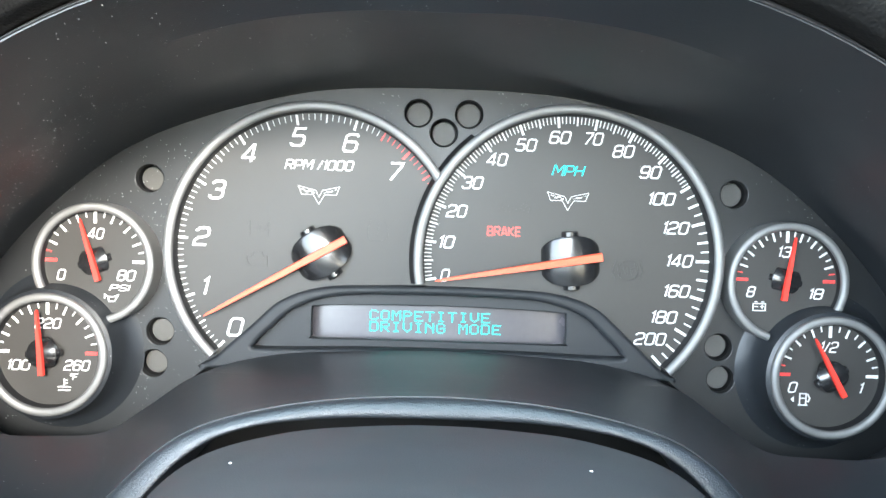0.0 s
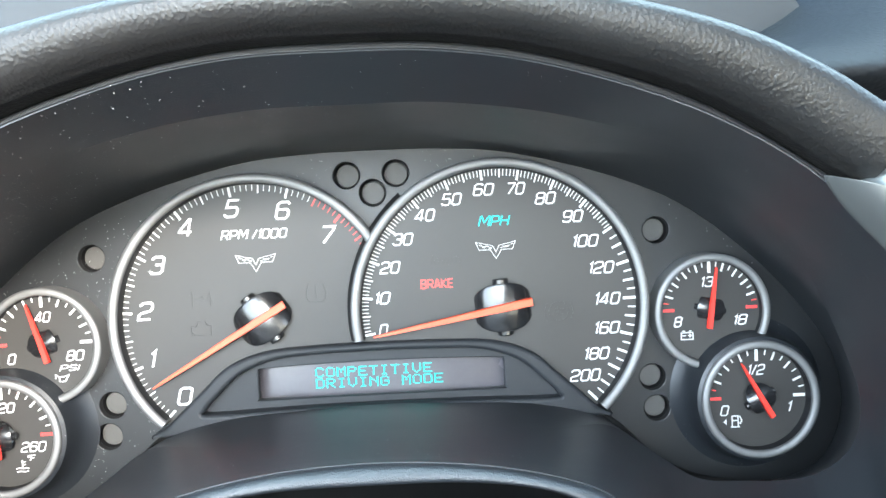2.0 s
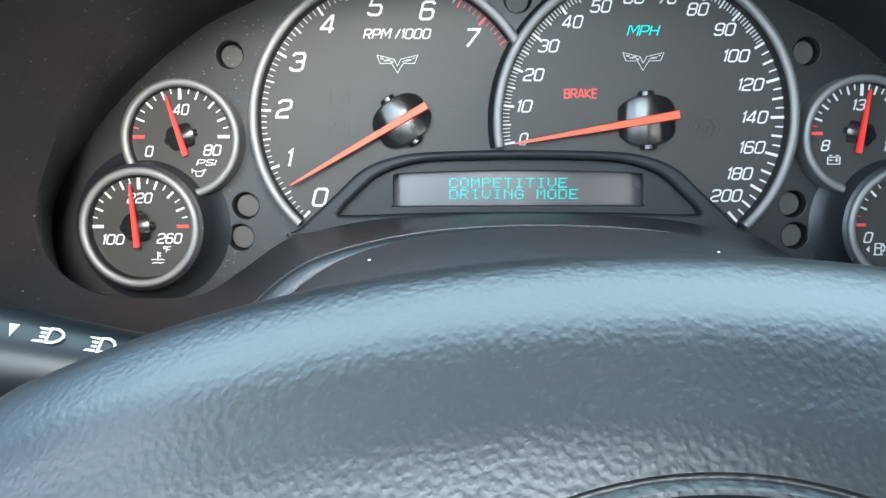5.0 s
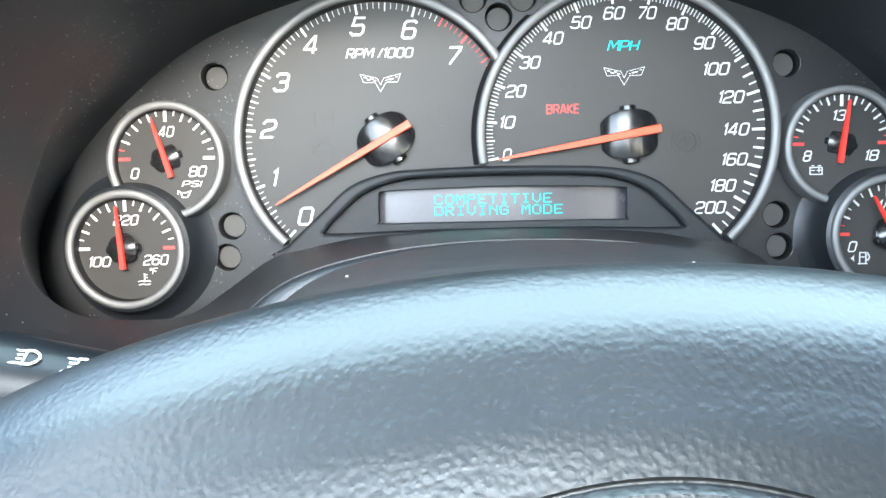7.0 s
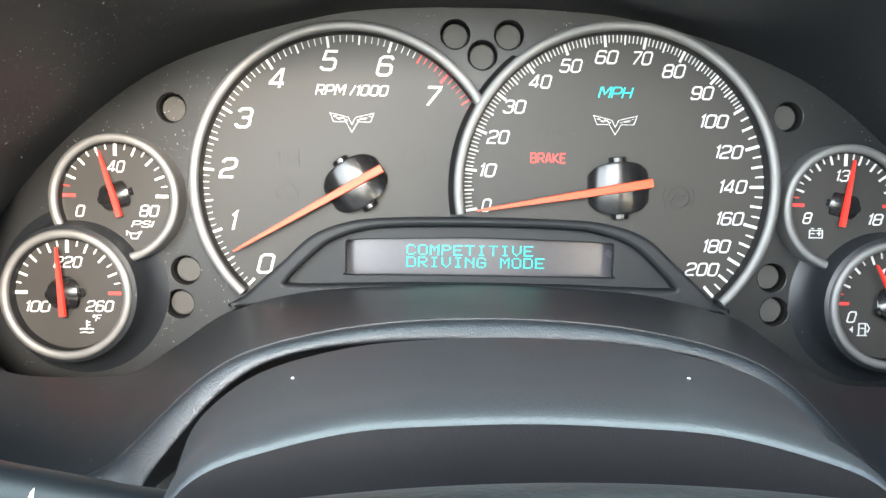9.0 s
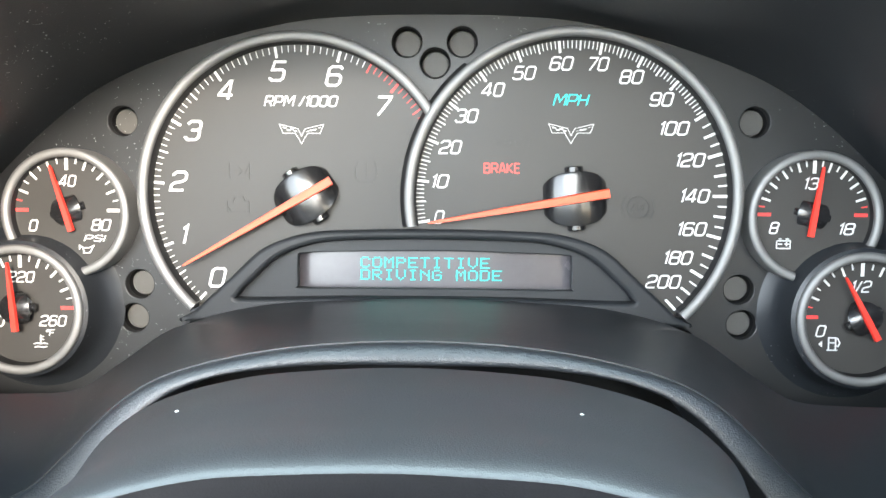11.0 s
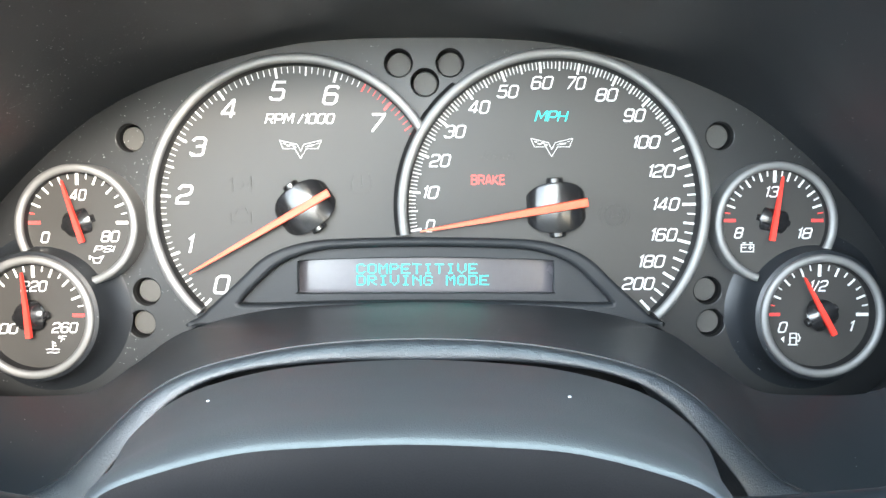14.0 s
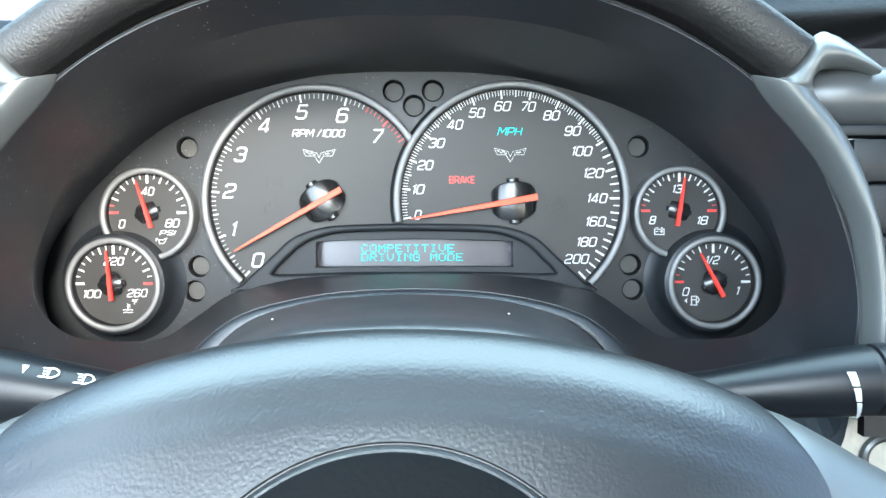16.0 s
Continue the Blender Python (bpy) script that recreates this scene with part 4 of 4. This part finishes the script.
for r in np.linspace(ER + 0.0062, ER - 0.0022, 43):
    groove = 0.0009 * max(0.0, 1 - ((r - ER) / 0.0008) ** 2) - 0.00005
    rings.append([(x, hub_y(x, z) + groove, z) for x, z in circle(ECX, ECZ, r, 160)])
sheet(rings, True, bm)
part("hub_pad", bm, LEATHER, wheel, "grained black leather airbag cover")
rows = []
for r, lift in ((0.0001, 0.0002), (0.012, 0.0002), (0.024, 0.0002), (0.034, 0.0002), (0.044, 0.0002), (0.050, 0.0002), (0.0535, 0.0002), (0.0546, 0.0001), (0.0552, -0.0003), (0.0555, -0.0011)):
    rows.append([(x, hub_y(x, z) - lift, z) for x, z in circle(ECX, ECZ, r, 160)])
part("centre_panel", sheet(rows, True), INSET, wheel, "grained round centre panel")
for s in (1, -1):
    rows = []
    for x in np.linspace(0.0885, 0.19, 16):
        z0 = -0.0596 - 0.57 * (x - 0.0975) - 0.0030 * math.exp(-((x - 0.0885) / 0.010) ** 2)
        pts = [(0.128, z0 - 0.012), (0.122, z0 - 0.003), (0.113, z0), (0.104, z0 - 0.004), (0.096, z0 - 0.014), (0.088, z0 - 0.034), (0.084, z0 - 0.06)]
        rows.append([(s * x, y + 0.0028, z) for y, z in curve_through(pts, 24)])
    part("spoke", thicken(sheet(rows), 0.002), TRIM, wheel, "silver painted spoke")


# ---- stalks ----
def stamp(bm, place, tilt, turn=0.0, lean=0.0):
    bmesh.ops.transform(bm, matrix=Matrix.Translation(place) @ Matrix.Rotation(radians(turn), 4, "Z") @ Matrix.Rotation(radians(tilt), 4, "X") @ Matrix.Rotation(radians(lean), 4, "Y"), verts=bm.verts)
    return bm


LEFT = np.array([(-0.060, 0.200, -0.0830, 0.0085), (-0.085, 0.194, -0.0785, 0.0095), (-0.110, 0.1895, -0.0735, 0.0110), (-0.140, 0.187, -0.0680, 0.0126), (-0.175, 0.184, -0.0625, 0.0136), (-0.230, 0.180, -0.0540, 0.0140)])


def on_left(x, tilt):
    """A place on the left stalk's skin, turned up by tilt degrees."""
    y, z, r = (float(np.interp(-x, -LEFT[:, 0], LEFT[:, k])) for k in (1, 2, 3))
    return (x, y - (r + 0.0003) * math.cos(radians(tilt)), z + (r + 0.0003) * math.sin(radians(tilt)))


left_stalk = thing("indicator_stalk", (-0.14, 0.18, -0.08), "black plastic indicator stalk with white lamp symbols", "stalk")
part("lever", tube([tuple(p[:3]) for p in LEFT], list(LEFT[:, 3]), 32), STALK, left_stalk)
LAMP = [(-0.02, 0.26), (0.20, 0.26), (0.38, 0.15), (0.46, 0.0), (0.38, -0.15), (0.20, -0.26), (-0.02, -0.26)]
for x in (-0.1225, -0.1112):
    bm = bmesh.new()
    ribbon(bm, LAMP, 0.075, lambda q, d: (q.x * 0.0074, -d, q.y * 0.0074), 0.0003, True)
    part("lamp_symbol", stamp(bm, on_left(x, 50), -50, 8, 9), STAMP, left_stalk)
    for z in (0.24, 0.08, -0.08, -0.24):
        bm = bmesh.new()
        ribbon(bm, [(-0.50, z), (-0.10, z)], 0.075, lambda q, d: (q.x * 0.0074, -d, q.y * 0.0074), 0.0003)
        part("beam_mark", stamp(bm, on_left(x, 50), -50, 8, 9), STAMP, left_stalk)
for x, tri in ((-0.1305, ((-0.0011, 0.0014), (0.0012, 0.0014), (0.0002, -0.0020))), (-0.1000, ((-0.0011, -0.0014), (0.0012, -0.0014), (0.0001, 0.0020)))):
    bm = bmesh.new()
    sheet([[(a, y, b) for a, b in tri] for y in (0.0002, -0.0002)], True, bm)
    for y in (0.0002, -0.0002):
        bm.faces.new([bm.verts.new((a, y, b)) for a, b in tri])
    part("pointer_mark", stamp(bm, on_left(x, 50), -50, 8, 9), STAMP, left_stalk)
ARROWS = [((-0.5, 0.0), (-0.3, 0.2)), ((-0.5, 0.0), (-0.3, -0.2)), ((-0.3, 0.2), (-0.3, 0.09)), ((-0.3, -0.2), (-0.3, -0.09)), ((-0.3, 0.09), (-0.06, 0.09)), ((-0.3, -0.09), (-0.06, -0.09)),
          ((0.5, 0.0), (0.3, 0.2)), ((0.5, 0.0), (0.3, -0.2)), ((0.3, 0.2), (0.3, 0.09)), ((0.3, -0.2), (0.3, -0.09)), ((0.3, 0.09), (0.06, 0.09)), ((0.3, -0.09), (0.06, -0.09))]
part("arrow_symbol", stamp(strokes(ARROWS, 0, 0, 0, 0.0115, 0.0006), on_left(-0.1125, -8), 8, 8, 9), STAMP, left_stalk)

right_stalk = thing("wiper_stalk", (0.15, 0.18, -0.085), "black plastic wiper stalk with white speed marks", "stalk")
lever = [(0.060, 0.200, -0.0775), (0.085, 0.195, -0.0755), (0.110, 0.191, -0.0735), (0.135, 0.188, -0.0700), (0.150, 0.186, -0.0681), (0.1635, 0.185, -0.0668)]
part("lever", tube(lever, [0.0066, 0.0074, 0.0089, 0.0109, 0.0121, 0.0127], 32), STALK, right_stalk)
part("collar", tube([(0.1630, 0.185, -0.0668), (0.1650, 0.185, -0.0667)], [0.0117, 0.0117], 32), WELL, right_stalk)
part("end_knob", tube([(0.1648, 0.185, -0.0667), (0.1660, 0.185, -0.0667), (0.185, 0.184, -0.0655), (0.215, 0.182, -0.0640), (0.218, 0.182, -0.0640)], [0.0121, 0.0128, 0.0130, 0.0128, 0.0115], 32), STALK, right_stalk)
for k in range(4):
    rows = []
    for j in range(5):
        t = radians(28 - k * 25 - j * 5.4)
        w = 0.0015 * (1 - (k * 5 + j) / 24)
        x = 0.1520 + 0.00030 * (k * 5 + j)
        rows.append([(x - w, 0.1855 - 0.0127 * math.cos(t), -0.0676 + 0.0127 * math.sin(t)), (x + w, 0.1855 - 0.0127 * math.cos(t), -0.0676 + 0.0127 * math.sin(t))])
    part("speed_mark", thicken(sheet(rows), 0.0003), STAMP, right_stalk)

# ---- ignition at the dash ----
ign = thing("ignition_switch", (0.205, 0.255, -0.13), "pale metallic ignition switch plate in the dash", "switch")
part("switch_plate", box((0.1885, 0.250, -0.140), (0.245, 0.258, -0.098), 0.002), BEIGE, ign)
part("switch_ring", lathe(0.2085, -0.1165, [(0.0075, 0.2495), (0.0080, 0.2470), (0.0095, 0.2462), (0.0108, 0.2470), (0.0112, 0.2495)], 48), TRIM, ign, "bright ring round the switch")
part("switch_barrel", lathe(0.2085, -0.1165, [(0.0001, 0.2485), (0.0070, 0.2485), (0.0076, 0.2497)], 40), BEIGE, ign)

# ---- padded hood over the gauges ----
edge = np.array([(-p[0], p[1], p[2]) for p in RIM[4:0:-1]] + RIM[:5])
edge[0], edge[-1] = (-0.1385, 0.212, 0.0383), (0.1385, 0.212, 0.0383)
line = curve_through(edge, 100)
rows = []
bulge = curve_through([(0.0032, 0.245), (0.0032, 0.2150), (0.0044, 0.2088), (0.0075, 0.2048), (0.0125, 0.2025), (0.0180, 0.2018), (0.0214, 0.2026), (0.0230, 0.2050), (0.0243, 0.2105), (0.0262, 0.225), (0.0275, 0.280), (0.015, 0.280)], 50)
for out, y in bulge:
    row = []
    for i, p in enumerate(line):
        t = line[min(i + 1, 99)] - line[max(i - 1, 0)]
        n = np.array((-t[2], 0, t[0])) / math.hypot(t[0], t[2])
        tall = out if out < 0.004 else 0.004 + (out - 0.004) * (0.62 + 0.38 * min(1.0, abs(p[0]) / 0.12) ** 1.5)
        row.append((p[0] + n[0] * tall, y, p[2] + n[2] * tall))
    rows.append(row)
bm = sheet(np.array(rows).transpose(1, 0, 2).tolist(), True)
for row in (np.array(rows)[:, 0], np.array(rows)[:, -1]):
    bm.faces.new([bm.verts.new(v) for v in row])
hood = thing("hood_pad", (0, 0.21, 0.085), "coarse grained dark padded hood over the instruments", "dash trim")
part("cover", bm, PAD, hood)
# Black tube added in the crevice, where there is only shade.
crevice_tube = []
for i in range(0, 100, 3):
    t = line[min(i + 1, 99)] - line[max(i - 1, 0)]
    n = np.array((-t[2], 0, t[0])) / math.hypot(t[0], t[2])
    crevice_tube.append(line[i] + n * 0.0022 + np.array((0, 0.0045, 0)))
part("crevice_tube", tube(crevice_tube, [0.0009] * len(crevice_tube), 8), WELL, hood, "thin black tube added in the dark crevice under the pad")
top_rows = []
for y, z in curve_through([(0.300, 0.060), (0.280, 0.0750), (0.284, 0.0830), (0.30, 0.0880), (0.34, 0.0905), (0.40, 0.0935), (0.45, 0.0960), (0.55, 0.0990), (0.70, 0.102), (0.95, 0.100)], 70):
    row = []
    for x in np.linspace(-0.50, 1.10, 260):
        rise = min(1.0, max(0.0, (x - 0.10) / 0.16)) ** 2 * min(1.0, max(0.0, (y - 0.27) / 0.10))
        lump = 0.006 * noise.noise((x * 26, y * 26, 0.3)) + 0.003 * noise.noise((x * 60, y * 60, 4.0))
        row.append((x, y, z + 0.004 * math.sin(x * 9) + 0.030 * math.exp(-(x / 0.11) ** 4) + (0.085 + lump) * rise))
    top_rows.append(row)
solo("dash_top", thicken(sheet(top_rows), 0.01), DASH, (0.3, 0.6, 0.05), "black grained dashboard top below the windscreen", "dashboard")

# ---- silver trims and air vents beside the gauges ----
# inner and outer edge of the trim: up beside the gauges, round the notch at the end of the pad and out along the arm
TRIM_EDGES = [((0.1762, 0.2130, -0.0850), (0.1860, -0.0850)), ((0.1764, 0.2130, -0.0474), (0.1852, -0.0472)), ((0.1740, 0.2130, -0.0256), (0.1830, -0.0290)), ((0.1706, 0.2130, -0.0112), (0.1806, -0.0148)),
              ((0.1648, 0.2130, 0.0006), (0.1765, -0.0010)), ((0.1577, 0.2130, 0.0120), (0.1712, 0.0118)), ((0.1492, 0.2130, 0.0225), (0.1655, 0.0224)), ((0.1432, 0.2130, 0.0290), (0.1600, 0.0295)),
              ((0.1384, 0.2128, 0.0342), (0.1562, 0.0340)), ((0.1340, 0.2120, 0.0395), (0.1546, 0.0358)), ((0.1308, 0.2105, 0.0443), (0.1538, 0.0370)), ((0.1335, 0.2092, 0.0430), (0.1534, 0.0380)), ((0.1398, 0.2080, 0.0428), (0.1530, 0.0398)),
              ((0.1462, 0.2078, 0.0500), (0.1529, 0.0419)), ((0.1540, 0.2078, 0.0594), (0.1541, 0.0445)), ((0.1600, 0.2078, 0.0590), (0.1567, 0.0463)), ((0.1665, 0.2078, 0.0555), (0.1612, 0.0473)),
              ((0.1732, 0.2078, 0.0506), (0.1690, 0.0469)), ((0.1778, 0.2078, 0.0470), (0.1772, 0.0444))]


def trim_strip(s):
    """A strip that rises from its inner edge to a soft ridge and falls off to the outer edge."""
    inner = curve_through([(s * a[0], *a[1:]) for a, b in TRIM_EDGES], 240)
    outer = curve_through([(s * b[0], b[1]) for a, b in TRIM_EDGES], 240)
    rows = []
    for (ax, ay, az), (bx, bz) in zip(inner, outer):
        low = min(1.0, math.hypot(bx - ax, bz - az) / 0.011)
        row = [(ax, ay + 0.0015, az)]
        for u in np.linspace(0, 1, 27):
            f = 0.5 - 0.5 * math.cos(math.pi * u)
            fall = (ay - 0.2032) * (1 - f / 0.52) ** 2 if f < 0.52 else 0.0050 * ((f - 0.52) / 0.48) ** 2
            row.append((ax + (bx - ax) * f, 0.2032 + 0.003 * (1 - low) + fall * low, az + (bz - az) * f))
        rows.append(row + [(bx, 0.2220, bz)])
    bm = sheet(rows)
    for row in (rows[0], rows[-1]):
        bm.faces.new([bm.verts.new(v) for v in row])
    return bm


for s in (1, -1):
    v = thing("air_vent", (s * 0.2, 0.22, -0.08), "silver trimmed dashboard air vent with black slats", "air vent")
    part("trim_strip", trim_strip(s), TRIM, v, "satin silver trim strip")
    rows = []
    for x in np.linspace(0.1500, 0.33, 30):
        edge_in = 0.010 * math.exp(-((x - 0.1500) / 0.012))
        pts = [(0.226, 0.0500), (0.2125 + edge_in, 0.0470), (0.2085 + edge_in, 0.0400), (0.2095 + edge_in, 0.0320), (0.2150 + edge_in, 0.0262), (0.226, 0.0250)]
        rows.append([(s * x, y, z) for y, z in curve_through(pts, 18)])
    part("vent_cowl", sheet(rows), VENT, v, "satin grey curved vent top")
    part("vent_body", box((min(s * 0.1865, s * 0.33), 0.2265, -0.10), (max(s * 0.1865, s * 0.33), 0.2315, 0.030)), WELL, v)
    part("vent_head", box((min(s * 0.1545, s * 0.33), 0.2265, 0.0285), (max(s * 0.1545, s * 0.33), 0.2315, 0.0575)), WELL, v)
    for z, high, x0 in ((0.0258, 0.0042, 0.161), (0.0205, 0.0165, 0.171), (0.0030, 0.0190, 0.177), (-0.0170, 0.0200, 0.181), (-0.0380, 0.0210, 0.183), (-0.0600, 0.0220, 0.183)):
        part("slat", box((min(s * x0, s * 0.33), 0.2115, z - high), (max(s * x0, s * 0.33), 0.2262, z), 0.0007), STALK, v, "black vent slat")

# ---- outside the windscreen ----
rng = np.random.default_rng(3)
LEAF = material("dark_foliage", (0.020, 0.027, 0.026), 0.6, vary=0.4)
BARK = material("bark", (0.07, 0.06, 0.05), 0.9, grain=0.4, scale=60)
for tx, ty, th in ((1.6, 8.0, 6.0), (3.6, 7.5, 6.6), (5.8, 8.2, 7.2), (8.2, 7.6, 6.8), (10.8, 8.6, 7.4)):
    tree = thing("tree", (tx, ty, 0), "dark leafy tree beyond the windscreen", "tree", "row of trees", upright=True)
    part("trunk", tube([(tx, ty, 0), (tx + 0.05, ty, th * 0.35), (tx - 0.05, ty + 0.1, th * 0.8)], [0.16, 0.12, 0.05], 10), BARK, tree)
    for k in range(5):
        a = k * 1.26
        part("limb", tube([(tx, ty, th * 0.3 + 0.2 * k), (tx + math.cos(a) * 0.9, ty + math.sin(a) * 0.9, th * 0.42 + 0.25 * k)], [0.06, 0.02], 8), BARK, tree)
    verts, faces = [], []
    for k in range(13000):
        d = rng.normal(size=3)
        d /= np.linalg.norm(d)
        rad = rng.uniform(0.55, 1.0) ** 0.5
        lump = 1 + 0.25 * math.sin(5 * d[0] + tx) * math.cos(4 * d[2])
        c0 = np.array((tx, ty, th * 0.55)) + d * rad * lump * np.array((1.7, 1.5, th * 0.46))
        u, w = rng.normal(size=3), rng.normal(size=3)
        u /= np.linalg.norm(u)
        w = np.cross(u, w)
        w /= np.linalg.norm(w)
        n0 = len(verts)
        s = rng.uniform(0.06, 0.15)
        verts += [tuple(c0 + u * s), tuple(c0 + w * s * 0.55), tuple(c0 - u * s), tuple(c0 - w * s * 0.55)]
        faces.append((n0, n0 + 1, n0 + 2, n0 + 3))
    me = bpy.data.meshes.new("crown")
    me.from_pydata(verts, [], faces)
    part("crown", me, LEAF, tree)
